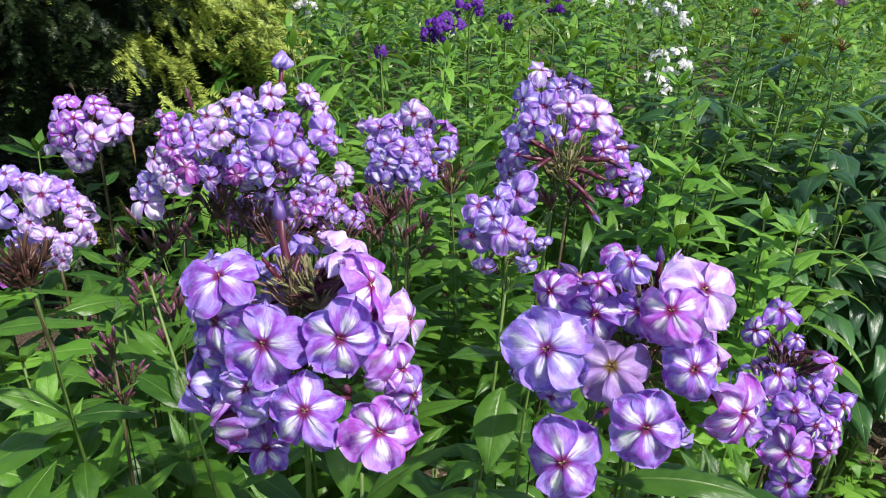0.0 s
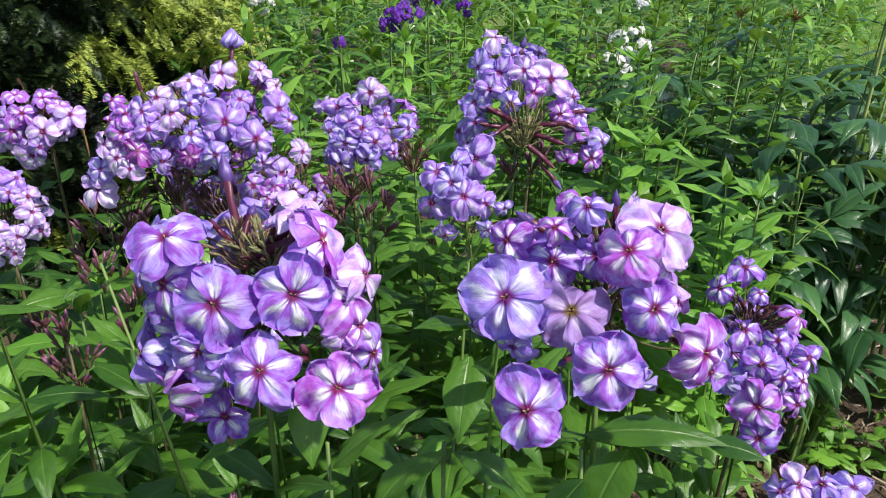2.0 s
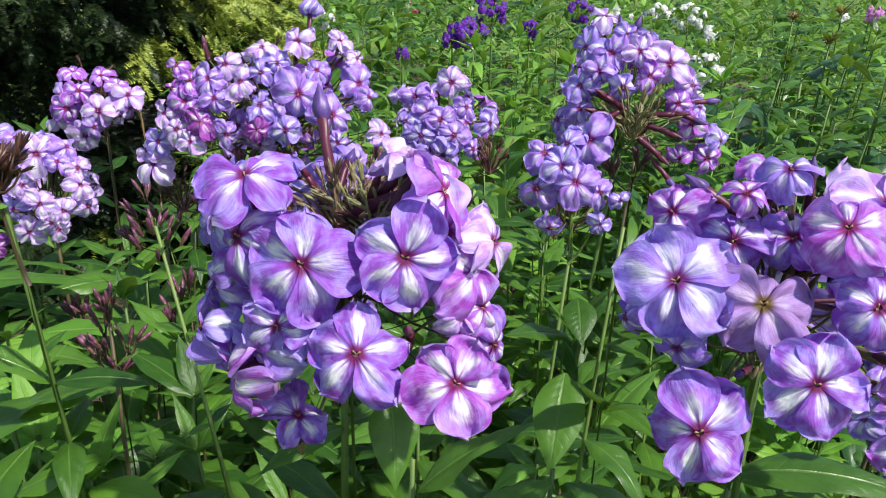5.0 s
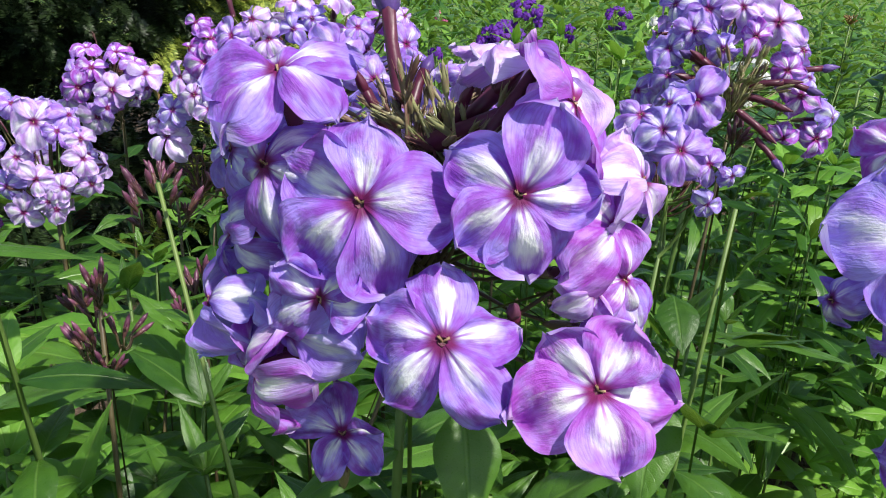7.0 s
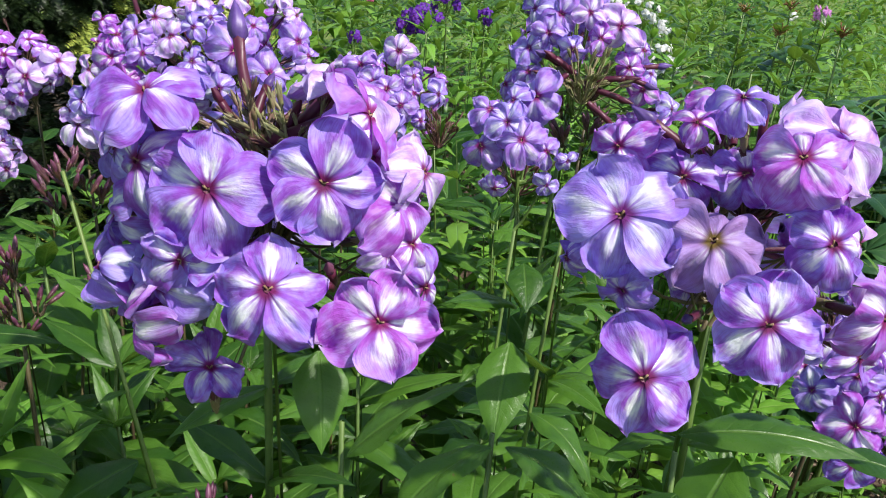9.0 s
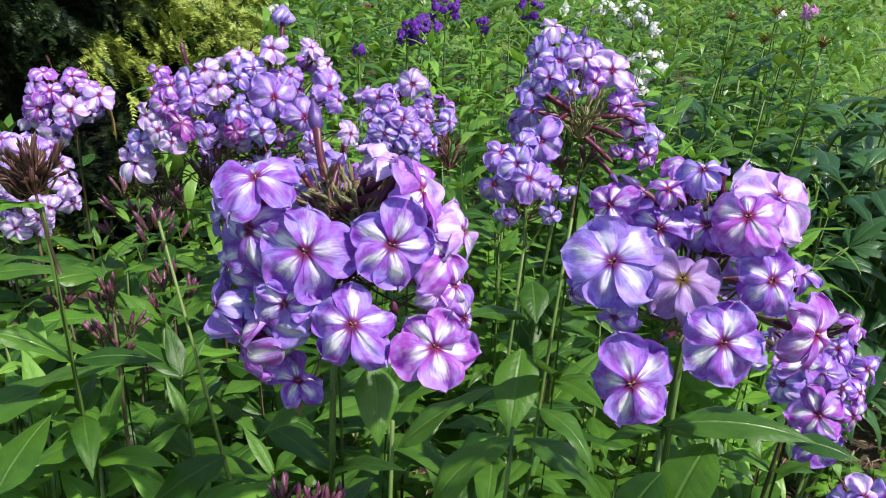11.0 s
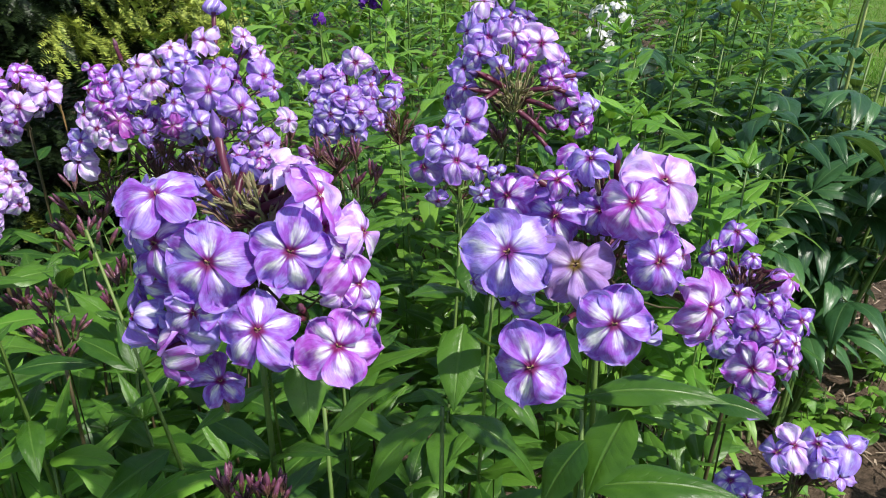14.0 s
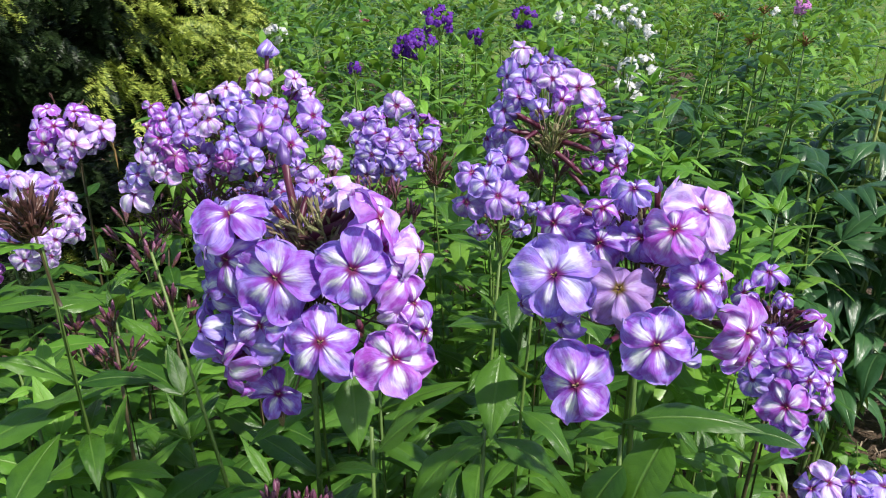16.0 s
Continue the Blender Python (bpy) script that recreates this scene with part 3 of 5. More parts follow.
# ---- ground ----
def ground_sheet():
    bm = bmesh.new()
    bmesh.ops.create_grid(bm, x_segments=90, y_segments=90, size=1.0)
    for v in bm.verts:
        for axis in (0, 1):
            c = v.co[axis]
            v.co[axis] = math.copysign(abs(c) ** 2.6 * 600.0, c) + c * 6.0
        v.co.y += 2.0
        far = max(abs(v.co.x), abs(v.co.y - 2))
        v.co.z = 0.03 * (noise.noise(Vector((v.co.x, v.co.y, 0)) * 1.7)) if far < 12 else 0.0
    me = bpy.data.meshes.new("ground")
    bm.to_mesh(me)
    bm.free()
    me.materials.append(GROUND)
    for poly in me.polygons:
        poly.use_smooth = True
    return tagged(new("ground", me), "brown soil bed running out into a mown lawn", "ground", kind="structure")


ground_sheet()


def mulch():
    rng = random.Random(3)
    pile = Pile()
    for _ in range(9500):
        x, y = rng.uniform(0.35, 2.3), rng.uniform(0.6, 3.6)
        if rng.random() < 0.35:
            x, y = rng.uniform(-1.4, 0.6), rng.uniform(0.2, 1.6)
        long, wide, thick = rng.uniform(0.008, 0.050) * rng.uniform(0.6, 1.0), rng.uniform(0.0018, 0.0065), rng.uniform(0.0008, 0.0025)
        m = pose(x, y, 0.030 * noise.noise(Vector((x, y, 0)) * 1.7) + 0.004 + rng.uniform(0, 0.008), rng.uniform(-18, 18), rng.uniform(-18, 18), rng.uniform(0, 360))
        base = len(pile.verts)
        for dx, dy, dz in ((-1, -0.6, 0), (1, -1, 0), (0.8, 1, 0), (-1.1, 0.7, 0), (-0.9, -0.5, 1), (0.9, -0.8, 1), (0.7, 0.8, 1), (-1, 0.6, 1)):
            pile.verts.append(m @ Vector((dx * long / 2, dy * wide / 2, dz * thick)))
            pile.uvs.append((0, 0))
        for f in ((4, 5, 6, 7), (0, 1, 5, 4), (1, 2, 6, 5), (2, 3, 7, 6), (3, 0, 4, 7)):
            pile.faces.append(tuple(base + i for i in f))
            pile.mats.append(0)
    tagged(new("wood_chips", pile.mesh("wood_chips", [CHIP], False)), "weathered brown wood-chip mulch strewn over the soil", "mulch", kind="stuff")


mulch()

# ---- striped phlox in front ----
head_a = phlox((-0.050, 0.336, 1.040), (-0.03, 0.40, 0.0), 1, "large violet phlox head with white-flamed florets and a bare bristly crown", STEM, first=0.40, last=0.93)
bloom(head_a, (-0.052, 0.277, 1.073), (0.23, -0.89, 0.38), 38.7, 'v', 'P', aim=17)
bloom(head_a, (-0.018, 0.279, 1.077), (0.30, -0.91, 0.28), 36.4, 'v', 'P', aim=20)
bloom(head_a, (-0.031, 0.264, 1.048), (0.16, -0.70, 0.70), 36.0, 'v', 'F', aim=12)
bloom(head_a, (0.002, 0.263, 1.041), (0.17, -0.88, 0.43), 33.0, 'm', 'P', aim=35)
bloom(head_a, (-0.074, 0.289, 1.098), (-0.12, -0.46, 0.88), 35.0, 'v', 'R', aim=36)
bloom(head_a, (-0.088, 0.318, 1.092), (-0.62, -0.10, 0.78), 30.0, 'b', 'R')
bloom(head_a, (-0.077, 0.288, 1.077), (-0.38, -0.88, 0.28), 33.0, 'v', 'R', aim=20)
bloom(head_a, (-0.094, 0.292, 1.039), (-0.93, -0.22, 0.28), 32.4, 'b', 'W')
bloom(head_a, (-0.078, 0.282, 1.027), (-0.88, -0.30, -0.36), 34.0, 'm', 'R', aim=90)
bloom(head_a, (-0.069, 0.279, 1.040), (-0.50, -0.84, -0.20), 34.0, 'b', 'R', aim=170)
bloom(head_a, (-0.060, 0.274, 1.051), (0.11, -0.99, 0.10), 25.1, 'v', 'F')
bloom(head_a, (-0.060, 0.295, 1.002), (0.12, -0.40, 0.91), 28.0, 'v', 'S', aim=0)
bloom(head_a, (-0.008, 0.299, 1.094), (0.82, -0.05, 0.57), 36.0, 'm', 'F', aim=46)
bloom(head_a, (-0.016, 0.312, 1.101), (0.50, 0.30, 0.81), 34.0, 'p', 'W')
bloom(head_a, (-0.028, 0.345, 1.096), (0.25, 0.45, 0.86), 32.0, 'p', 'R')
bloom(head_a, (-0.058, 0.352, 1.088), (-0.25, 0.40, 0.88), 28.0, 'b', 'R')
# pale paint on this right flank puts the sun on the florets into their colour
bloom(head_a, (-0.006, 0.293, 1.082), (0.63, -0.66, 0.40), 38.5, 'p', 'R')
bloom(head_a, (0.004, 0.294, 1.067), (0.75, -0.60, 0.28), 33.1, 'm', 'R')
bloom(head_a, (0.010, 0.300, 1.077), (0.84, -0.40, 0.40), 31.0, 'p', 'W')
bloom(head_a, (0.001, 0.286, 1.054), (0.46, -0.80, 0.38), 19.5, 'p', 'W')
bloom(head_a, (0.013, 0.298, 1.038), (0.78, -0.60, 0.19), 28.4, 'v', 'R')
bloom(head_a, (0.008, 0.293, 1.055), (0.82, -0.52, 0.23), 24.9, 'm', 'R')
bloom(head_a, (-0.092, 0.306, 1.076), (-0.86, -0.38, 0.34), 33.0, 'b', 'R')
bloom(head_a, (-0.090, 0.300, 1.056), (-0.80, -0.58, 0.15), 32.0, 'v', 'R')
bloom(head_a, (-0.084, 0.294, 1.020), (-0.72, -0.60, -0.34), 31.0, 'v', 'W')
bud(head_a, (-0.052, 0.322, 1.090), (-0.060, 0.335, 1.124), BUD_LONG)
bud(head_a, (-0.048, 0.316, 1.088), (-0.045, 0.326, 1.099), BUDS[1], 0.8)
bud(head_a, (-0.017, 0.294, 1.038), (-0.017, 0.278, 1.055), BUDS[2], 0.9)
bud(head_a, (-0.017, 0.293, 1.037), (-0.019, 0.276, 1.047), BUDS[2], 0.8)
bud(head_a, (-0.025, 0.315, 1.084), (-0.014, 0.301, 1.087), BUDS[2], 0.8)
calyx_tuft(head_a, (-0.048, 0.318, 1.080), 0.017, 34, 21, lift=0.3, scale=0.80)
calyx_tuft(head_a, (-0.034, 0.316, 1.080), 0.017, 34, 20, lift=0.3, scale=0.80)
calyx_tuft(head_a, (-0.038, 0.326, 1.074), 0.024, 22, 19, dark=True, lift=0.2, scale=0.9)
for a, b, big in (((-0.044, 0.318, 1.078), (-0.012, 0.306, 1.094), 1.45), ((-0.040, 0.322, 1.078), (-0.020, 0.318, 1.100), 1.2), ((-0.017, 0.313, 1.046), (-0.002, 0.295, 1.055), 0.9), ((-0.050, 0.322, 1.040), (-0.078, 0.300, 1.032), 1.1),
                  ((-0.040, 0.320, 1.078), (-0.030, 0.312, 1.100), 0.8), ((-0.055, 0.322, 1.080), (-0.066, 0.316, 1.102), 0.75), ((-0.050, 0.320, 1.030), (-0.070, 0.302, 1.018), 1.0)):
    bud(head_a, a, b, SPENT_TUBE, big)
fill_head(head_a, (-0.050, 0.324, 1.050), 0.042, 7, 71, back=True, size=(26, 32))
close_head(head_a)

head_b = phlox((0.128, 0.354, 1.041), (0.125, 0.42, 0.0), 2, "violet and white phlox head with one faded floret", STEM, first=0.40, last=0.93)
bloom(head_b, (0.084, 0.273, 1.024), (-0.20, -0.88, 0.43), 39.0, 'v', 'P', aim=-23)
bloom(head_b, (0.119, 0.276, 1.044), (-0.20, -0.86, 0.47), 36.0, 'v', 'P', aim=13)
bloom(head_b, (0.074, 0.296, 1.069), (-0.21, -0.85, 0.48), 42.0, 'b', 'P', aim=-25)
bloom(head_b, (0.140, 0.292, 1.066), (-0.05, -0.90, 0.42), 34.0, 'v', 'R', aim=-60)
bloom(head_b, (0.128, 0.299, 1.091), (-0.35, -0.80, 0.49), 31.2, 'm', 'F', aim=-10)
bloom(head_b, (0.104, 0.295, 1.063), (-0.10, -0.82, 0.56), 37.0, 'w', 'R', aim=0)
bloom(head_b, (0.145, 0.315, 1.095), (0.18, -0.74, 0.65), 38.0, 'p', 'F', aim=0)
bloom(head_b, (0.118, 0.318, 1.080), (-0.10, -0.70, 0.70), 28.0, 'v', 'R')
bloom(head_b, (0.150, 0.312, 1.078), (0.45, -0.72, 0.52), 30.0, 'p', 'R')
bloom(head_b, (0.112, 0.335, 1.100), (-0.10, -0.30, 0.95), 24.0, 'm', 'R')
bloom(head_b, (0.097, 0.317, 1.078), (-0.02, -0.83, 0.55), 32.2, 'v', 'R')
bloom(head_b, (0.076, 0.324, 1.085), (-0.40, -0.71, 0.58), 25.9, 'm', 'R')
bloom(head_b, (0.096, 0.308, 1.098), (-0.19, -0.68, 0.71), 16.8, 'm', 'W')
bloom(head_b, (0.111, 0.314, 1.106), (-0.30, -0.45, 0.84), 22.7, 'b', 'R')
bloom(head_b, (0.170, 0.306, 1.036), (0.35, -0.90, 0.22), 38.0, 'm', 'R', aim=25)
bloom(head_b, (0.188, 0.345, 1.002), (0.30, -0.92, 0.10), 31.0, 'v', 'F')
bloom(head_b, (0.079, 0.298, 1.043), (-0.58, -0.79, -0.20), 25.0, 'b', 'R')
bloom(head_b, (0.060, 0.303, 1.051), (-0.86, -0.50, 0.09), 21.8, 'b', 'W')
bloom(head_b, (0.153, 0.302, 1.064), (0.70, -0.56, 0.44), 19.6, 'p', 'W')
bloom(head_b, (0.136, 0.289, 1.030), (-0.06, -0.97, -0.25), 17.9, 'b', 'W')
bloom(head_b, (0.093, 0.327, 1.082), (-0.16, -0.75, 0.65), 22.6, 'm', 'R')
bud(head_b, (0.102, 0.325, 1.084), (0.081, 0.329, 1.097), BUDS[0], 1.0)
bud(head_b, (0.120, 0.341, 1.085), (0.120, 0.351, 1.096), BUDS[1], 0.9)
bud(head_b, (0.130, 0.341, 1.082), (0.129, 0.342, 1.100), BUDS[0], 0.85)
bud(head_b, (0.109, 0.310, 1.031), (0.097, 0.291, 1.035), BUDS[1], 0.8)
calyx_tuft(head_b, (0.128, 0.336, 1.070), 0.021, 80, 22, dark=True, lift=0.45, scale=0.85)
fill_head(head_b, (0.124, 0.340, 1.051), 0.046, 9, 72, back=True, size=(28, 34))
close_head(head_b)

head_c = phlox((0.313, 0.586, 0.874), (0.30, 0.62, 0.0), 3, "small-flowered violet phlox head leaning outwards", STEM_DARK, first=0.3)
bloom(head_c, (0.288, 0.556, 0.913), (-0.39, -0.75, 0.54), 35.0, 'v', 'W')
bloom(head_c, (0.291, 0.519, 0.903), (-0.27, -0.83, 0.48), 35.8, 'v', 'F')
bloom(head_c, (0.283, 0.493, 0.881), (-0.31, -0.85, 0.42), 42.2, 'm', 'F')
bloom(head_c, (0.332, 0.533, 0.857), (0.46, -0.87, 0.20), 29.6, 'm', 'R')
bloom(head_c, (0.340, 0.546, 0.893), (0.45, -0.72, 0.53), 32.6, 'v', 'W')
bloom(head_c, (0.329, 0.556, 0.926), (0.70, -0.39, 0.59), 34.0, 'm', 'W')
bloom(head_c, (0.307, 0.534, 0.916), (-0.19, -0.77, 0.60), 28.7, 'v', 'W')
bloom(head_c, (0.295, 0.595, 0.952), (-0.32, -0.53, 0.79), 32.3, 'v', 'R')
bloom(head_c, (0.274, 0.587, 0.936), (-0.60, -0.50, 0.62), 29.1, 'v', 'W')
bloom(head_c, (0.285, 0.488, 0.856), (-0.30, -0.95, -0.03), 33.7, 'v', 'F')
bloom(head_c, (0.269, 0.528, 0.885), (-0.68, -0.63, 0.38), 33.7, 'b', 'R')
bloom(head_c, (0.313, 0.526, 0.886), (0.07, -0.87, 0.48), 30.4, 'v', 'W')
bloom(head_c, (0.297, 0.559, 0.945), (-0.12, -0.40, 0.91), 21.6, 'v', 'W')
bloom(head_c, (0.334, 0.537, 0.877), (0.41, -0.85, 0.32), 24.8, 'm', 'R')
calyx_tuft(head_c, (0.299, 0.576, 0.909), 0.026, 45, 23, dark=True)
for k in range(6):
    bud(head_c, (0.296 + 0.006 * k, 0.585, 0.918), (0.281 + 0.02 * k, 0.570, 0.943 - 0.004 * k), BUDS[k % 3], 0.8)
fill_head(head_c, (0.313, 0.576, 0.879), 0.05, 9, 73)
close_head(head_c)

head_d = phlox((0.106, 0.692, 1.059), (0.06, 0.72, 0.0), 4, "tall cone-shaped lilac phlox head with a lower side branch", STEM, first=0.35, last=0.90)
bloom(head_d, (0.083, 0.631, 1.109), (-0.18, -0.95, 0.25), 31.3, 'l', 'W')
bloom(head_d, (0.126, 0.634, 1.103), (-0.05, -0.94, 0.32), 35.2, 'p', 'F')
bloom(head_d, (0.080, 0.669, 1.131), (-0.11, -0.51, 0.85), 28.4, 'p', 'R')
bloom(head_d, (0.111, 0.620, 1.095), (-0.13, -0.95, 0.28), 23.5, 'm', 'R')
bloom(head_d, (0.134, 0.625, 1.076), (0.05, -0.95, 0.32), 25.5, 'm', 'W')
bloom(head_d, (0.064, 0.625, 1.068), (-0.54, -0.77, 0.35), 26.5, 'l', 'W')
bloom(head_d, (0.063, 0.630, 1.084), (-0.46, -0.77, 0.44), 27.6, 'b', 'F')
bloom(head_d, (0.092, 0.615, 1.087), (-0.09, -0.98, 0.20), 28.0, 'b', 'R')
bloom(head_d, (0.049, 0.650, 1.055), (-0.78, -0.62, 0.11), 26.5, 'l', 'R')
bloom(head_d, (0.149, 0.639, 1.060), (0.16, -0.99, 0.04), 27.0, 'm', 'R')
bloom(head_d, (0.166, 0.647, 1.032), (0.28, -0.95, -0.15), 27.7, 'm', 'R')
bloom(head_d, (0.175, 0.654, 1.045), (0.71, -0.67, 0.21), 27.7, 'b', 'W')
bloom(head_d, (0.066, 0.647, 1.110), (-0.65, -0.66, 0.37), 30.2, 'b', 'W')
bloom(head_d, (0.108, 0.642, 1.120), (0.21, -0.57, 0.79), 18.2, 'b', 'W')
bloom(head_d, (0.146, 0.643, 1.087), (0.54, -0.66, 0.52), 25.5, 'l', 'W')
bloom(head_d, (0.144, 0.642, 1.032), (0.01, -0.94, -0.33), 22.8, 'm', 'W')
bloom(head_d, (0.075, 0.626, 1.096), (-0.36, -0.90, 0.25), 25.4, 'l', 'W')
bloom(head_d, (0.103, 0.631, 1.111), (-0.13, -0.88, 0.46), 25.3, 'p', 'F')
bloom(head_d, (0.094, 0.643, 1.121), (-0.12, -0.75, 0.65), 21.7, 'b', 'R')
bloom(head_d, (0.059, 0.642, 1.046), (-0.49, -0.87, 0.01), 24.0, 'l', 'R')
bloom(head_d, (0.155, 0.649, 1.070), (0.39, -0.86, 0.33), 22.5, 'b', 'W')
bloom(head_d, (0.062, 0.518, 1.069), (-0.11, -0.91, 0.40), 35.5, 'l', 'R')
bloom(head_d, (0.032, 0.505, 1.040), (-0.20, -0.90, 0.40), 31.4, 'l', 'W')
bloom(head_d, (0.055, 0.500, 1.046), (-0.04, -0.95, 0.32), 29.2, 'l', 'F')
bloom(head_d, (0.036, 0.512, 1.060), (-0.23, -0.74, 0.63), 27.2, 'l', 'W')
bloom(head_d, (0.070, 0.503, 1.040), (0.35, -0.88, 0.32), 22.3, 'l', 'W')
bloom(head_d, (0.049, 0.513, 1.066), (-0.26, -0.66, 0.71), 24.8, 'b', 'W')
bloom(head_d, (0.042, 0.499, 1.017), (-0.27, -0.92, -0.29), 21.5, 'l', 'W')
bloom(head_d, (0.072, 0.503, 1.020), (0.17, -0.97, -0.16), 16.7, 'b', 'W')
bloom(head_d, (0.046, 0.504, 1.055), (-0.23, -0.85, 0.46), 25.7, 'b', 'R')
bloom(head_d, (0.084, 0.513, 1.033), (0.45, -0.83, 0.32), 14.4, 'b', 'W')
for a, b in (((0.098, 0.661, 1.108), (0.106, 0.664, 1.135)), ((0.094, 0.660, 1.107), (0.090, 0.668, 1.137)), ((0.085, 0.655, 1.110), (0.058, 0.655, 1.124)),
             ((0.138, 0.630, 1.075), (0.166, 0.628, 1.080)), ((0.130, 0.625, 1.070), (0.170, 0.610, 1.060)), ((0.085, 0.626, 1.075), (0.066, 0.610, 1.085)),
             ((0.120, 0.615, 1.035), (0.140, 0.598, 1.014)), ((0.090, 0.612, 1.070), (0.070, 0.590, 1.062))):
    bud(head_d, a, b, BUDS[0], 1.0)
for a, b in (((0.110, 0.625, 1.060), (0.150, 0.612, 1.050)), ((0.112, 0.625, 1.066), (0.152, 0.615, 1.072)), ((0.095, 0.622, 1.064), (0.060, 0.612, 1.072)), ((0.108, 0.622, 1.050), (0.136, 0.605, 1.030)), ((0.096, 0.622, 1.070), (0.068, 0.608, 1.088))):
    bud(head_d, a, b, SPENT_TUBE, 1.2)
calyx_tuft(head_d, (0.104, 0.622, 1.062), 0.026, 60, 24, lift=0.2, scale=1.0)
calyx_tuft(head_d, (0.059, 0.554, 1.009), 0.022, 25, 25, dark=True)
fill_head(head_d, (0.102, 0.686, 1.095), 0.042, 12, 74, back=True)
head_d.forks.append(Vector((0.058, 0.535, 1.012)))
close_head(head_d, STEM)

head_f = phlox((-0.184, 0.707, 1.025), (-0.17, 0.72, 0.0), 5, "broad lilac phlox head with rosy florets at its edge", STEM_DARK, first=0.3)
bloom(head_f, (-0.146, 0.619, 1.069), (0.26, -0.94, 0.21), 39.1, 'l', 'F')
bloom(head_f, (-0.121, 0.619, 1.054), (0.28, -0.94, 0.19), 37.4, 'l', 'W')
bloom(head_f, (-0.104, 0.637, 1.076), (0.29, -0.91, 0.30), 32.2, 'l', 'W')
bloom(head_f, (-0.153, 0.644, 1.104), (0.23, -0.71, 0.67), 33.9, 'p', 'W')
bloom(head_f, (-0.122, 0.654, 1.105), (0.29, -0.69, 0.66), 21.6, 'p', 'F')
bloom(head_f, (-0.191, 0.621, 1.075), (0.18, -0.73, 0.66), 28.5, 'p', 'W')
bloom(head_f, (-0.222, 0.615, 1.044), (0.27, -0.93, 0.25), 28.1, 'g', 'F')
bloom(head_f, (-0.228, 0.618, 1.051), (0.04, -0.89, 0.45), 27.7, 'm', 'W')
bloom(head_f, (-0.176, 0.625, 1.082), (0.09, -0.91, 0.40), 24.8, 'b', 'W')
bloom(head_f, (-0.179, 0.638, 1.099), (0.00, -0.61, 0.80), 25.0, 'p', 'R')
bloom(head_f, (-0.206, 0.631, 1.086), (0.07, -0.70, 0.71), 26.3, 'p', 'W')
bloom(head_f, (-0.250, 0.632, 1.065), (-0.38, -0.83, 0.41), 25.5, 'm', 'W')
bloom(head_f, (-0.249, 0.642, 1.081), (-0.01, -0.69, 0.73), 20.5, 'm', 'W')
bloom(head_f, (-0.174, 0.613, 1.060), (0.21, -0.95, 0.23), 27.2, 'b', 'R')
bloom(head_f, (-0.154, 0.609, 1.043), (0.28, -0.96, 0.06), 27.3, 'b', 'F')
bloom(head_f, (-0.263, 0.628, 1.023), (-0.06, -0.88, 0.48), 26.0, 'b', 'W')
bloom(head_f, (-0.271, 0.634, 1.003), (0.22, -0.56, 0.80), 33.1, 'p', 'R')
bloom(head_f, (-0.200, 0.609, 1.037), (0.24, -0.97, 0.06), 22.5, 'l', 'F')
bloom(head_f, (-0.176, 0.608, 1.042), (0.31, -0.95, 0.06), 22.3, 'g', 'F')
bloom(head_f, (-0.096, 0.636, 1.066), (0.71, -0.68, 0.18), 24.0, 'l', 'R')
bloom(head_f, (-0.135, 0.631, 1.085), (0.34, -0.86, 0.38), 22.4, 'l', 'R')
bloom(head_f, (-0.116, 0.617, 1.034), (0.39, -0.91, -0.11), 20.1, 'l', 'W')
bloom(head_f, (-0.108, 0.649, 1.093), (0.55, -0.54, 0.64), 20.3, 'p', 'W')
bloom(head_f, (-0.086, 0.634, 1.039), (0.62, -0.77, 0.14), 23.0, 'p', 'W')
bloom(head_f, (-0.237, 0.624, 1.057), (0.05, -0.90, 0.44), 26.5, 'm', 'R')
bloom(head_f, (-0.255, 0.627, 1.046), (-0.19, -0.92, 0.33), 24.3, 'p', 'R')
bloom(head_f, (-0.218, 0.626, 1.075), (0.13, -0.85, 0.51), 26.3, 'l', 'R')
bloom(head_f, (-0.234, 0.630, 1.072), (0.00, -0.78, 0.63), 24.0, 'm', 'R')
bloom(head_f, (-0.243, 0.620, 1.036), (0.08, -0.96, 0.25), 25.5, 'p', 'W')
bloom(head_f, (-0.276, 0.635, 1.014), (-0.18, -0.91, 0.37), 25.1, 'p', 'W')
bloom(head_f, (-0.211, 0.618, 1.062), (0.14, -0.89, 0.43), 24.9, 'l', 'R')
bloom(head_f, (-0.165, 0.630, 1.089), (0.16, -0.79, 0.59), 22.4, 'b', 'W')
bloom(head_f, (-0.231, 0.615, 1.028), (0.07, -0.98, 0.16), 22.8, 'p', 'R')
bud(head_f, (-0.150, 0.668, 1.097), (-0.152, 0.690, 1.155), BUD_FAT, 1.05)
bud(head_f, (-0.230, 0.66, 1.085), (-0.236, 0.662, 1.110), BUDS[2], 1.0)
calyx_tuft(head_f, (-0.184, 0.697, 1.045), 0.05, 30, 26, dark=True)
fill_head(head_f, (-0.184, 0.687, 1.045), 0.08, 22, 75)
close_head(head_f)

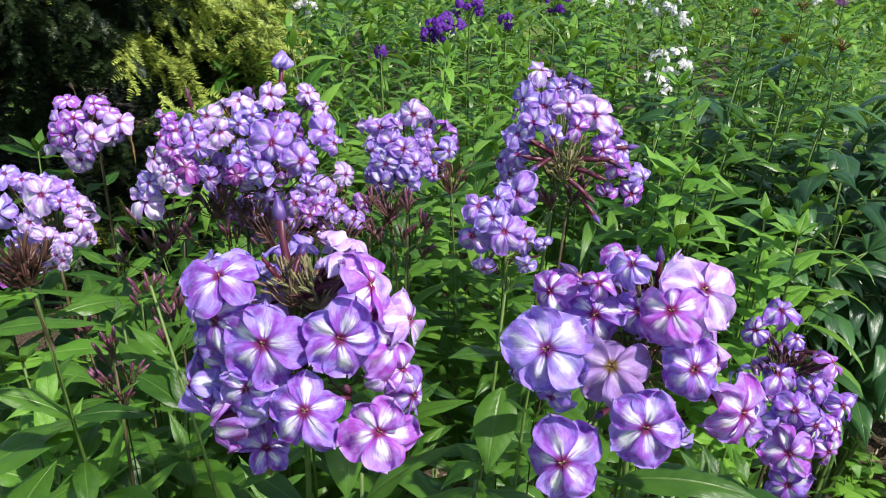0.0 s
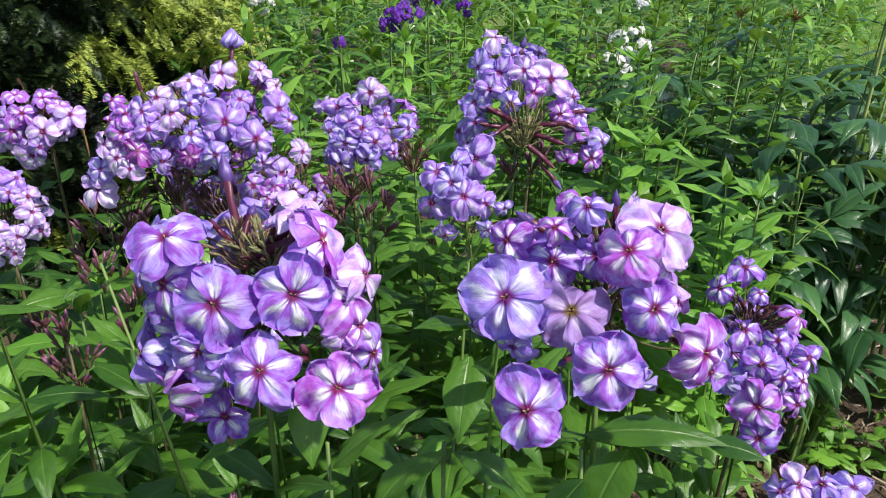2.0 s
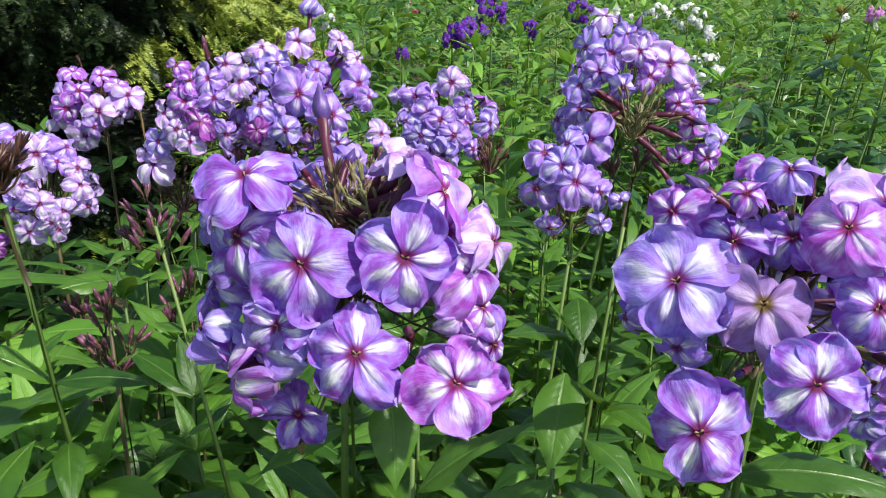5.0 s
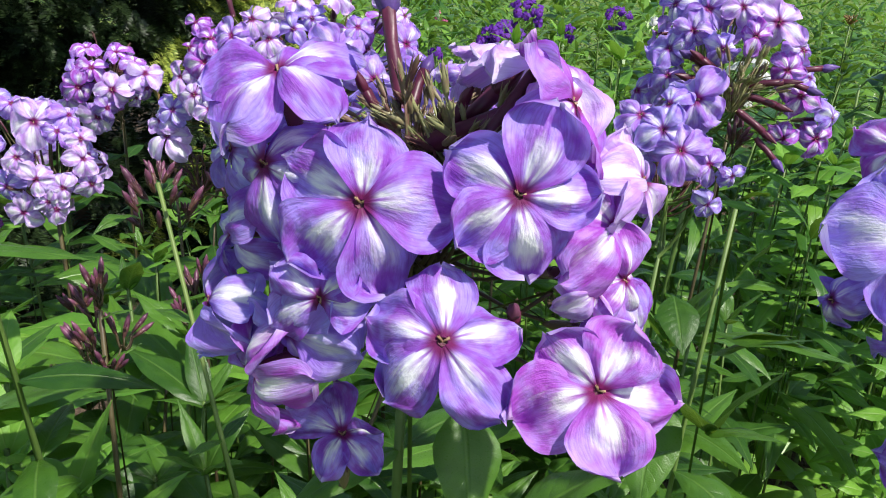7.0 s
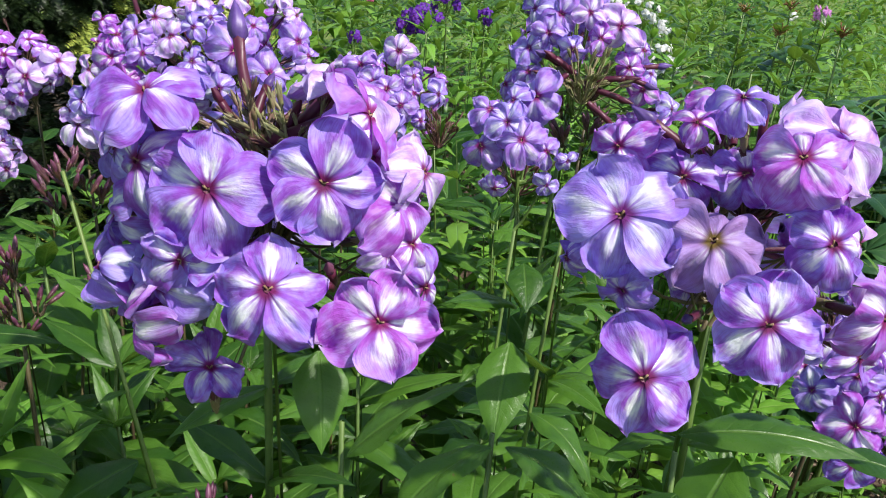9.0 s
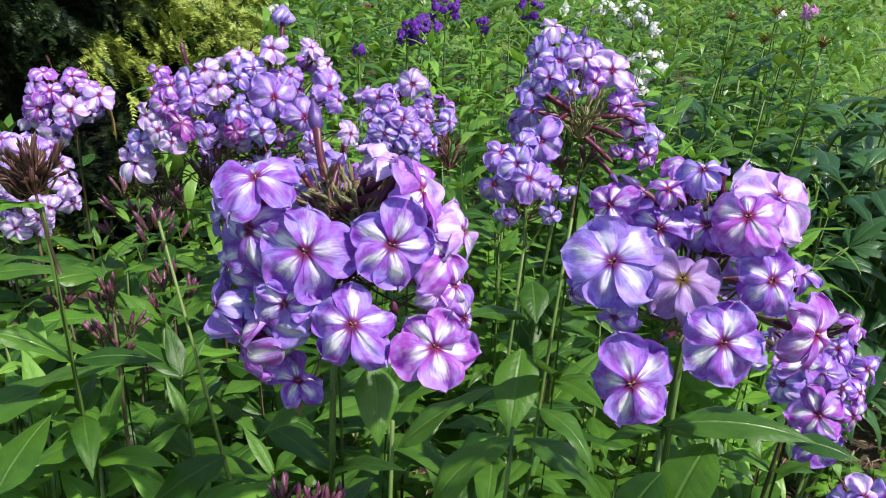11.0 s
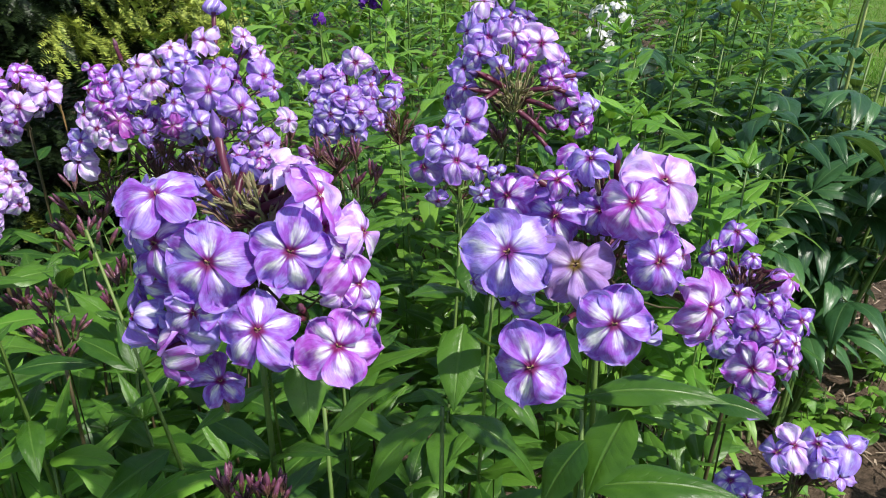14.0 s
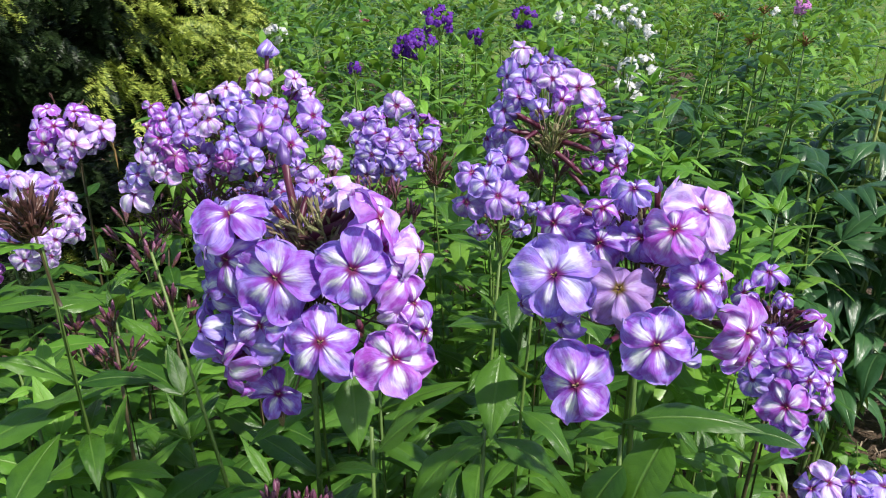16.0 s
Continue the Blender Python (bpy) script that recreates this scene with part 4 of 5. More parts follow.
head_s = phlox((-0.154, 0.772, 0.956), (-0.14, 0.82, 0.0), 6, "shaded violet phlox head half hidden behind taller ones", STEM_DARK, first=0.3)
bloom(head_s, (-0.149, 0.694, 0.988), (0.24, -0.95, 0.20), 31.5, 'l', 'r')
bloom(head_s, (-0.122, 0.703, 0.998), (0.38, -0.85, 0.37), 30.2, 'l', 'r')
bloom(head_s, (-0.158, 0.694, 0.969), (0.14, -0.90, 0.41), 28.9, 'l', 'r')
bloom(head_s, (-0.134, 0.692, 0.977), (0.31, -0.90, 0.31), 25.8, 'm', 's')
bloom(head_s, (-0.111, 0.705, 0.980), (0.46, -0.84, 0.29), 26.1, 'l', 's')
bloom(head_s, (-0.174, 0.702, 0.987), (0.05, -0.87, 0.49), 23.2, 'm', 's')
bloom(head_s, (-0.240, 0.737, 0.979), (0.12, -0.91, 0.39), 24.4, 'l', 'w')
bloom(head_s, (-0.129, 0.696, 0.988), (0.29, -0.83, 0.48), 28.6, 'm', 'r')
bloom(head_s, (-0.205, 0.729, 0.955), (0.19, -0.89, 0.41), 26.8, 'l', 'w')
bloom(head_s, (-0.224, 0.731, 0.962), (0.10, -0.91, 0.41), 25.9, 'm', 'w')
bloom(head_s, (-0.192, 0.724, 0.941), (0.27, -0.86, 0.43), 26.8, 'l', 'r')
bloom(head_s, (-0.120, 0.703, 0.956), (0.28, -0.86, 0.42), 24.9, 'm', 'w')
bloom(head_s, (-0.098, 0.732, 0.960), (0.35, -0.85, 0.40), 25.7, 'l', 'r')
bloom(head_s, (-0.088, 0.745, 0.975), (0.34, -0.86, 0.39), 24.4, 'm', 'w')
bloom(head_s, (-0.209, 0.735, 0.975), (0.18, -0.85, 0.49), 26.8, 'l', 'w')
bloom(head_s, (-0.149, 0.699, 0.946), (0.23, -0.91, 0.34), 23.5, 'm', 'w')
calyx_tuft(head_s, (-0.154, 0.732, 0.956), 0.045, 60, 27, dark=True)
for k, (x, y, z) in enumerate(((-0.178, 0.665, 0.985), (-0.125, 0.715, 0.985), (-0.062, 0.745, 0.975), (-0.262, 0.665, 0.970), (-0.150, 0.640, 0.975), (-0.100, 0.665, 0.968), (-0.225, 0.690, 0.985))):
    calyx_tuft(head_s, (x, y, z), 0.032, 26, 270 + k, dark=True, lift=0.3, scale=0.75)
close_head(head_s)

head_e = phlox((-0.059, 0.881, 0.982), (-0.04, 0.92, 0.0), 7, "round lilac phlox head with buds at its side", STEM, first=0.3)
bloom(head_e, (-0.047, 0.815, 1.054), (0.09, -0.95, 0.29), 36.5, 'p', 'W')
bloom(head_e, (-0.054, 0.789, 1.022), (0.10, -0.97, 0.23), 35.0, 'l', 'F')
bloom(head_e, (-0.081, 0.806, 1.040), (-0.20, -0.90, 0.39), 31.7, 'l', 'W')
bloom(head_e, (-0.094, 0.814, 1.040), (-0.55, -0.71, 0.44), 28.8, 'p', 'R')
bloom(head_e, (-0.030, 0.802, 1.033), (0.37, -0.88, 0.31), 31.5, 'l', 'W')
bloom(head_e, (-0.007, 0.810, 1.017), (0.69, -0.70, 0.20), 33.6, 'b', 'R')
bloom(head_e, (-0.072, 0.786, 1.006), (-0.07, -0.99, 0.14), 34.6, 'b', 'W')
bloom(head_e, (-0.040, 0.786, 1.008), (0.19, -0.97, 0.15), 34.5, 'l', 'F')
bloom(head_e, (-0.089, 0.796, 1.016), (-0.50, -0.85, 0.18), 31.7, 'b', 'W')
bloom(head_e, (-0.049, 0.783, 0.989), (0.11, -0.97, -0.22), 34.7, 'b', 'R')
bloom(head_e, (-0.078, 0.787, 0.983), (-0.16, -0.98, -0.14), 31.8, 'b', 'R')
bloom(head_e, (-0.067, 0.793, 1.027), (0.01, -0.95, 0.32), 31.3, 'l', 'F')
bloom(head_e, (-0.021, 0.792, 0.994), (0.46, -0.89, 0.06), 25.4, 'l', 'W')
bloom(head_e, (-0.092, 0.793, 0.990), (-0.36, -0.93, -0.08), 28.8, 'b', 'R')
calyx_tuft(head_e, (-0.004, 0.841, 0.972), 0.030, 40, 28, dark=True)
fill_head(head_e, (-0.059, 0.861, 1.002), 0.066, 16, 76)
close_head(head_e)

head_g = phlox((-0.485, 0.961, 0.967), (-0.46, 0.95, 0.0), 8, "rosy lilac phlox head past its best", STEM_DARK, first=0.3)
bloom(head_g, (-0.447, 0.877, 0.992), (0.46, -0.86, 0.21), 42.0, 'p', 'w')
bloom(head_g, (-0.487, 0.883, 0.991), (0.30, -0.90, 0.32), 36.1, 'm', 'w')
bloom(head_g, (-0.497, 0.893, 1.004), (0.16, -0.82, 0.54), 33.1, 'l', 'f')
bloom(head_g, (-0.422, 0.899, 1.007), (0.76, -0.56, 0.33), 37.9, 'p', 'w')
bloom(head_g, (-0.489, 0.909, 1.027), (0.11, -0.40, 0.91), 30.2, 'm', 'r')
bloom(head_g, (-0.452, 0.899, 1.026), (0.46, -0.48, 0.75), 33.0, 'm', 'r')
bloom(head_g, (-0.433, 0.898, 1.017), (0.62, -0.49, 0.61), 28.3, 'm', 'r')
bloom(head_g, (-0.468, 0.882, 0.962), (0.37, -0.93, -0.05), 38.0, 'p', 'r')
bloom(head_g, (-0.454, 0.877, 0.973), (0.46, -0.88, 0.14), 29.8, 'l', 'f')
bloom(head_g, (-0.505, 0.891, 0.977), (-0.08, -0.99, 0.10), 30.3, 'p', 'w')
bloom(head_g, (-0.419, 0.896, 0.993), (0.81, -0.59, 0.08), 26.9, 'l', 'r')
bloom(head_g, (-0.473, 0.887, 1.011), (0.35, -0.71, 0.61), 31.2, 'm', 'r')
calyx_tuft(head_g, (-0.485, 0.941, 0.999), 0.035, 30, 29, dark=True)
leaf_between(head_g.plant, (-0.488, 0.927, 0.993), (-0.515, 0.88, 1.010), 0.014, LEAVES_DRY[0])
leaf_between(head_g.plant, (-0.438, 0.927, 0.983), (-0.385, 0.875, 1.003), 0.012, LEAVES_DRY[0])
fill_head(head_g, (-0.485, 0.941, 0.987), 0.058, 10, 77)
close_head(head_g)

head_h = phlox((-0.404, 0.696, 0.948), (-0.36, 0.72, 0.0), 9, "pale lilac phlox head with a few rosy florets", STEM_DARK, first=0.3)
bloom(head_h, (-0.360, 0.618, 1.010), (0.50, -0.79, 0.36), 36.4, 'p', 'F')
bloom(head_h, (-0.405, 0.639, 1.020), (0.38, -0.62, 0.69), 28.3, 'b', 'R')
bloom(head_h, (-0.402, 0.615, 0.990), (0.25, -0.88, 0.41), 34.9, 'b', 'R')
bloom(head_h, (-0.342, 0.631, 1.013), (0.70, -0.47, 0.54), 25.7, 'l', 'R')
bloom(head_h, (-0.332, 0.626, 0.998), (0.81, -0.45, 0.36), 25.7, 'p', 'R')
bloom(head_h, (-0.329, 0.622, 0.985), (0.82, -0.53, 0.22), 23.4, 'p', 'W')
bloom(head_h, (-0.327, 0.626, 0.966), (0.76, -0.65, -0.00), 25.0, 'p', 'R')
bloom(head_h, (-0.339, 0.611, 0.966), (0.66, -0.75, -0.07), 23.3, 'p', 'W')
bloom(head_h, (-0.349, 0.608, 0.956), (0.52, -0.84, -0.16), 21.0, 'p', 'R')
bloom(head_h, (-0.366, 0.630, 1.020), (0.39, -0.46, 0.80), 22.1, 'b', 'W')
bloom(head_h, (-0.352, 0.630, 1.018), (0.57, -0.49, 0.66), 22.1, 'b', 'W')
bloom(head_h, (-0.383, 0.629, 1.019), (0.35, -0.58, 0.74), 23.3, 'l', 'R')
bloom(head_h, (-0.344, 0.619, 1.004), (0.67, -0.62, 0.41), 20.8, 'l', 'W')
bloom(head_h, (-0.411, 0.622, 0.925), (0.44, -0.90, 0.05), 24.4, 'g', 'W')
bloom(head_h, (-0.372, 0.612, 0.985), (0.30, -0.90, 0.25), 26.0, 'p', 'R')
bloom(head_h, (-0.355, 0.606, 0.972), (0.40, -0.88, 0.10), 25.0, 'p', 'W')
bloom(head_h, (-0.385, 0.616, 0.962), (0.20, -0.95, 0.05), 26.0, 'b', 'R')
bloom(head_h, (-0.345, 0.610, 0.950), (0.45, -0.86, -0.15), 23.0, 'p', 'W')
bloom(head_h, (-0.372, 0.612, 0.945), (0.30, -0.92, -0.10), 24.0, 'p', 'R')
calyx_tuft(head_h, (-0.370, 0.640, 0.955), 0.03, 26, 30, dark=True, lift=0.2, scale=0.9)
fill_head(head_h, (-0.404, 0.676, 0.968), 0.065, 8, 78, paints="ppbv", back=True)
close_head(head_h)

head_k = phlox((0.318, 0.467, 0.797), (0.36, 0.55, 0.0), 10, "low pale violet phlox head near the path", STEM, first=0.3)
bloom(head_k, (0.313, 0.435, 0.855), (-0.26, -0.43, 0.87), 40.0, 'b', 'W')
bloom(head_k, (0.294, 0.432, 0.856), (-0.39, -0.37, 0.84), 33.0, 'p', 'R')
bloom(head_k, (0.283, 0.431, 0.851), (-0.58, -0.29, 0.76), 33.0, 'b', 'W')
bloom(head_k, (0.262, 0.449, 0.810), (-0.59, -0.42, 0.69), 33.8, 'b', 'r')
bloom(head_k, (0.329, 0.426, 0.834), (0.16, -0.50, 0.85), 20.4, 'l', 's')
bloom(head_k, (0.315, 0.426, 0.848), (-0.15, -0.38, 0.91), 29.0, 'b', 'W')
bloom(head_k, (0.338, 0.440, 0.848), (0.35, -0.40, 0.84), 36.0, 'b', 'W')
bloom(head_k, (0.268, 0.432, 0.810), (-0.64, -0.57, 0.51), 23.9, 'b', 'r')
calyx_tuft(head_k, (0.318, 0.457, 0.815), 0.03, 40, 31, dark=True)
for k in range(5):
    bud(head_k, (0.31 + 0.005 * k, 0.455, 0.815), (0.28 + 0.022 * k, 0.445, 0.845), BUDS[k % 2], 0.9)
close_head(head_k)


spent_near = phlox((-0.172, 0.304, 1.076), (-0.33, 0.66, 0.0), 12, "leafy phlox stem with a spent, spiky maroon-brown head", STEM, first=0.6, last=0.95, step=0.045, thick=0.0016, shrink=0.6)
calyx_tuft(spent_near, (-0.171, 0.299, 1.090), 0.013, 70, 33, lift=0.25, scale=0.75, paint=CALYX_SPENT)
calyx_tuft(spent_near, (-0.178, 0.302, 1.086), 0.011, 34, 34, lift=0.1, scale=0.7, paint=CALYX_SPENT)
leaf_between(spent_near.plant, (-0.168, 0.300, 1.078), (-0.194, 0.276, 1.074), 0.011, LEAVES_FRESH[1])
close_head(spent_near)


def bud_plant(hub, foot, seed, label, branches, spread, drop=1.0, big=1.0):
    """A phlox stem whose flowers are still closed: slim maroon buds in small sprays."""
    head = phlox(hub, foot, seed, label, STEM_DARK, first=0.45, last=0.9, step=0.05, thick=0.0018)
    rng = random.Random(seed)
    hub = Vector(hub)
    for k in range(branches):
        a = k * 2.4 + rng.uniform(-0.3, 0.3)
        down = 0.0 if k == 0 else spread * (0.35 + 0.5 * k / branches * 2) * drop
        out = 0.0 if k == 0 else spread * rng.uniform(0.5, 1.0)
        node = hub + Vector((math.cos(a) * out, math.sin(a) * out, spread * 0.35 - down))
        head.stalks.append((hub - Vector((0, 0, down + 0.004)), node))
        for _ in range(7 if k == 0 else 5):
            way = Vector((math.cos(a) * (0.5 if k else 0) + rng.gauss(0, 0.35), math.sin(a) * (0.5 if k else 0) + rng.gauss(0, 0.35), 1.0)).normalized()
            p = node + way * rng.uniform(0.001, 0.009)
            child("bud", CLOSED_BUD, head.plant, facing(p, way, rng.uniform(0, 6), big * rng.uniform(0.6, 1.05)))
            head.stalks.append((node, p))
        leaf = rng.uniform(0.012, 0.022)
        child("leaf", rng.choice(LEAVES), head.plant, leaf_pose(hub - Vector((0, 0, down + 0.004)), a - 1.57, 0.6, leaf))
    close_head(head)
    return head


BUDDING = "phlox stem with closed maroon bud clusters"
bud_plant((-0.197, 0.410, 0.974), (-0.19, 0.47, 0.0), 41, BUDDING, 6, 0.012, 2.2, 0.72)
bud_plant((-0.304, 0.710, 0.945), (-0.29, 0.78, 0.0), 42, BUDDING, 8, 0.036)
bud_plant((-0.076, 0.331, 0.897), (-0.09, 0.38, 0.0), 43, BUDDING, 4, 0.009, 1.0, 0.8)
bud_plant((-0.054, 0.331, 0.896), (-0.06, 0.38, 0.0), 44, BUDDING, 5, 0.010, 1.0, 0.8)
bud_plant((-0.235, 0.60, 0.90), (-0.22, 0.66, 0.0), 45, BUDDING, 5, 0.026)
bud_plant((-0.34, 0.62, 0.86), (-0.33, 0.68, 0.0), 46, BUDDING, 4, 0.024)
bud_plant((-0.209, 0.725, 0.979), (-0.21, 0.79, 0.0), 47, BUDDING, 7, 0.034)
bud_plant((-0.113, 0.770, 0.967), (-0.11, 0.84, 0.0), 48, BUDDING, 7, 0.036)
bud_plant((-0.082, 0.746, 0.958), (-0.08, 0.82, 0.0), 49, BUDDING, 5, 0.030)
bud_plant((-0.147, 0.779, 0.942), (-0.15, 0.85, 0.0), 50, BUDDING, 6, 0.030)
bud_plant((0.114, 0.660, 1.033), (0.11, 0.73, 0.0), 51, BUDDING, 5, 0.026)
bud_plant((-0.169, 0.729, 0.983), (-0.17, 0.80, 0.0), 55, BUDDING, 8, 0.042)
bud_plant((-0.068, 0.793, 0.965), (-0.07, 0.86, 0.0), 56, BUDDING, 7, 0.040)
bud_plant((-0.205, 0.661, 0.981), (-0.20, 0.73, 0.0), 57, BUDDING, 7, 0.040)
bud_plant((-0.041, 0.728, 0.961), (-0.04, 0.80, 0.0), 58, BUDDING, 6, 0.035)


# ---- broad leaves close to the flowers ----
def leaf_stem(label, foot, node, seed, pairs, top=None):
    plant = leafy_stem("phlox_plant", label, "striped phlox", foot, top or node, seed, STEM, thick=0.0019, first=0.4, last=0.85)
    for base, tip, wide, roll in pairs:
        leaf_between(plant, Vector(base) - Vector(foot), Vector(tip) - Vector(foot), wide, LEAVES[seed % 9], roll)
    return plant


BROAD = "leafy phlox stem with broad glossy green leaves"
leaf_stem(BROAD, (-0.02, 0.38, 0.0), (-0.02, 0.34, 0.955), 61, [((-0.031, 0.345, 0.985), (-0.026, 0.325, 0.950), 0.020, 0.0), ((-0.016, 0.330, 0.945), (0.037, 0.337, 0.977), 0.020, 0.1)])
leaf_stem(BROAD, (0.125, 0.40, 0.0), (0.123, 0.345, 0.95), 62, [((0.125, 0.351, 0.955), (0.204, 0.346, 0.950), 0.020, 0.0), ((0.195, 0.352, 0.950), (0.227, 0.343, 0.944), 0.016, 0.0),
          ((0.151, 0.350, 0.946), (0.126, 0.324, 0.905), 0.026, 0.0), ((0.125, 0.339, 0.933), (0.101, 0.322, 0.898), 0.024, 0.1), ((0.126, 0.332, 0.906), (0.211, 0.324, 0.901), 0.022, 0.0)])
leaf_stem(BROAD, (0.04, 0.40, 0.0), (0.045, 0.355, 0.945), 63, [((0.051, 0.350, 0.942), (0.108, 0.330, 0.915), 0.022, 0.0), ((0.045, 0.352, 0.940), (-0.01, 0.335, 0.900), 0.022, 0.0)])
leaf_stem(BROAD, (-0.24, 0.42, 0.0), (-0.235, 0.37, 0.945), 64, [((-0.235, 0.362, 0.940), (-0.170, 0.361, 0.954), 0.022, 0.0), ((-0.178, 0.355, 0.928), (-0.215, 0.338, 0.905), 0.020, 0.0), ((-0.114, 0.350, 0.918), (-0.146, 0.330, 0.890), 0.024, 0.0)])

leaf_stem(BROAD, (-0.264, 0.368, 0.0), (-0.259, 0.338, 0.992), 65, [((-0.254, 0.328, 0.937), (-0.183, 0.387, 0.938), 0.027, 0.0), ((-0.274, 0.395, 0.997), (-0.213, 0.425, 0.981), 0.018, 0.0), ((-0.221, 0.31, 0.915), (-0.208, 0.351, 0.932), 0.022, 0.0)])
# two leafy stems between the front heads
leaf_stem(BROAD, (0.086, 0.49, 0.0), (0.088, 0.51, 1.017), 66, [((0.086, 0.49, 0.957), (0.135, 0.45, 0.953), 0.02, 0.1), ((0.085, 0.49, 0.954), (0.12, 0.47, 0.959), 0.016, -0.2), ((0.086, 0.48, 0.906), (0.123, 0.46, 0.946), 0.024, 0.1), ((0.091, 0.5, 0.982), (0.11, 0.49, 1.004), 0.018, 0.0), ((0.083, 0.49, 0.945), (0.125, 0.46, 0.96), 0.02, 0.0), ((0.085, 0.48, 0.906), (0.059, 0.44, 0.932), 0.018, 0.0), ((0.085, 0.48, 0.906), (0.115, 0.45, 0.913), 0.018, 0.0)])
leaf_stem(BROAD, (0.07, 0.51, 0.0), (0.06, 0.54, 0.993), 67, [((0.065, 0.52, 0.933), (0.019, 0.49, 0.939), 0.022, 0.0), ((0.065, 0.51, 0.967), (0.067, 0.48, 0.946), 0.018, 0.1), ((0.065, 0.51, 0.937), (0.037, 0.5, 0.967), 0.022, 0.0), ((0.065, 0.51, 0.937), (0.089, 0.51, 0.973), 0.018, 0.2), ((0.061, 0.5, 0.917), (0.054, 0.46, 0.867), 0.028, 0.0)])
slender = leafy_stem("phlox_plant", "slender green phlox stem with a few closed buds", "leafy phlox stems", (0.023, 0.392, 0.0), (-0.1570, 0.392, 1.040), 1700, STEM_LIGHT, first=0.6, last=0.99, step=0.06, thick=0.0014, bend=(0.004, 0.0, 0.0), long=(0.022, 0.045), leaves=LEAVES)
spray_luck = random.Random(8)
for k in range(11):
    a, out = k * 2.4, 0.002 + 0.0011 * k
    at = Vector((-0.180 + math.cos(a) * out, math.sin(a) * out, 1.040 - 0.0014 * k))
    child("bud", CLOSED_BUD, slender, facing(at, (math.cos(a) * 0.6, math.sin(a) * 0.6, 1.0), a, spray_luck.uniform(0.5, 0.75)))
    if k % 3 == 0:
        child("leaf", LEAVES[k % 9], slender, leaf_pose(at - Vector((0, 0, 0.004)), a, 0.5, spray_luck.uniform(0.014, 0.026)))


# ---- the stand of leafy stems round them ----
def canopy(x, y):
    """How high the leafy stems of the bed stand."""
    knots = ((0.0, 0.60), (0.22, 0.74), (0.35, 0.86), (0.55, 0.89), (0.8, 0.90), (1.2, 0.92), (2.0, 0.95), (4.0, 1.08), (9.0, 1.35))
    for (a, p), (b, q) in zip(knots, knots[1:]):
        if y <= b:
            return p + (q - p) * max(0.0, y - a) / (b - a)
    return knots[-1][1]


def near_bed():
    rng = random.Random(77)
    spots = []
    tries = 0
    while len(spots) < 81 and tries < 6000:
        tries += 1
        x, y = rng.uniform(-1.05, 0.62), rng.uniform(0.10, 1.15)
        if (x > 0.36 and y > 0.68) or (x > 0.18 and y > 0.80):
            continue
        if x > 0.28 + 0.25 * y or abs(x) > 0.25 + 0.85 * y:
            continue
        if any((x - a) ** 2 + (y - b) ** 2 < 0.055 ** 2 for a, b in spots):
            continue
        spots.append((x, y))
        high = canopy(x, y) * rng.uniform(0.86, 1.0)
        if -0.22 < x < 0.06 and y < 0.42:
            high = min(high, 0.80)
        if x > 0.2:
            high *= 0.84 if y < 0.85 else 1.08
        leafy_stem("phlox_plant", "leafy green phlox stem without flowers", "leafy phlox stems", (x, y, 0), (x + rng.uniform(-0.05, 0.05), y + rng.uniform(-0.05, 0.03), high), 1000 + len(spots),
                   rng.choice((STEM, STEM, STEM_DARK)), first=0.42, last=1.0, step=0.037, thick=0.0019, long=(0.08, 0.135), shrink=0.30, leaves=LEAVES)


near_bed()

# stems beside the first head; the lighter leaves mixed in paint the sunlight on them
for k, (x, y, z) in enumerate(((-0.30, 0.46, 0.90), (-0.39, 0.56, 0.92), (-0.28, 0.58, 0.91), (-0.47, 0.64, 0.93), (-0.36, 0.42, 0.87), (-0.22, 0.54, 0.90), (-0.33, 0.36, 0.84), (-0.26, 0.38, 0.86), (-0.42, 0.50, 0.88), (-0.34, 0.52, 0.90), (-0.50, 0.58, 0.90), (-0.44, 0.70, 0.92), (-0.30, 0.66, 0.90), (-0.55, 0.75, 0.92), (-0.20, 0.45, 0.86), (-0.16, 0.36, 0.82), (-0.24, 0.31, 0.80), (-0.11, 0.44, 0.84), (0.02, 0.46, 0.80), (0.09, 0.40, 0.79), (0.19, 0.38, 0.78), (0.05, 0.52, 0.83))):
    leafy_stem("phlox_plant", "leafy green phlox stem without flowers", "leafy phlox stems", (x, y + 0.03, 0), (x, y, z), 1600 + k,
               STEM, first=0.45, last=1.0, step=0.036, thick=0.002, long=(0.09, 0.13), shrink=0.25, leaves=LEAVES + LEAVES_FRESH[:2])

# shoots at the edge of the bed, their paler leaf colour standing in for sunlight
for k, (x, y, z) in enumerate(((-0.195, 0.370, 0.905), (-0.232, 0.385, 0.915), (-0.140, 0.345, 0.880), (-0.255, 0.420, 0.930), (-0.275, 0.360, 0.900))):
    leafy_stem("phlox_plant", "pale green phlox shoot with a whorl of light green leaves", "leafy phlox stems", (x, y + 0.03, 0), (x, y, z), 1800 + k,
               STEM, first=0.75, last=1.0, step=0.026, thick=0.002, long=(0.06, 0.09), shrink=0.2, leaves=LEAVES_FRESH)

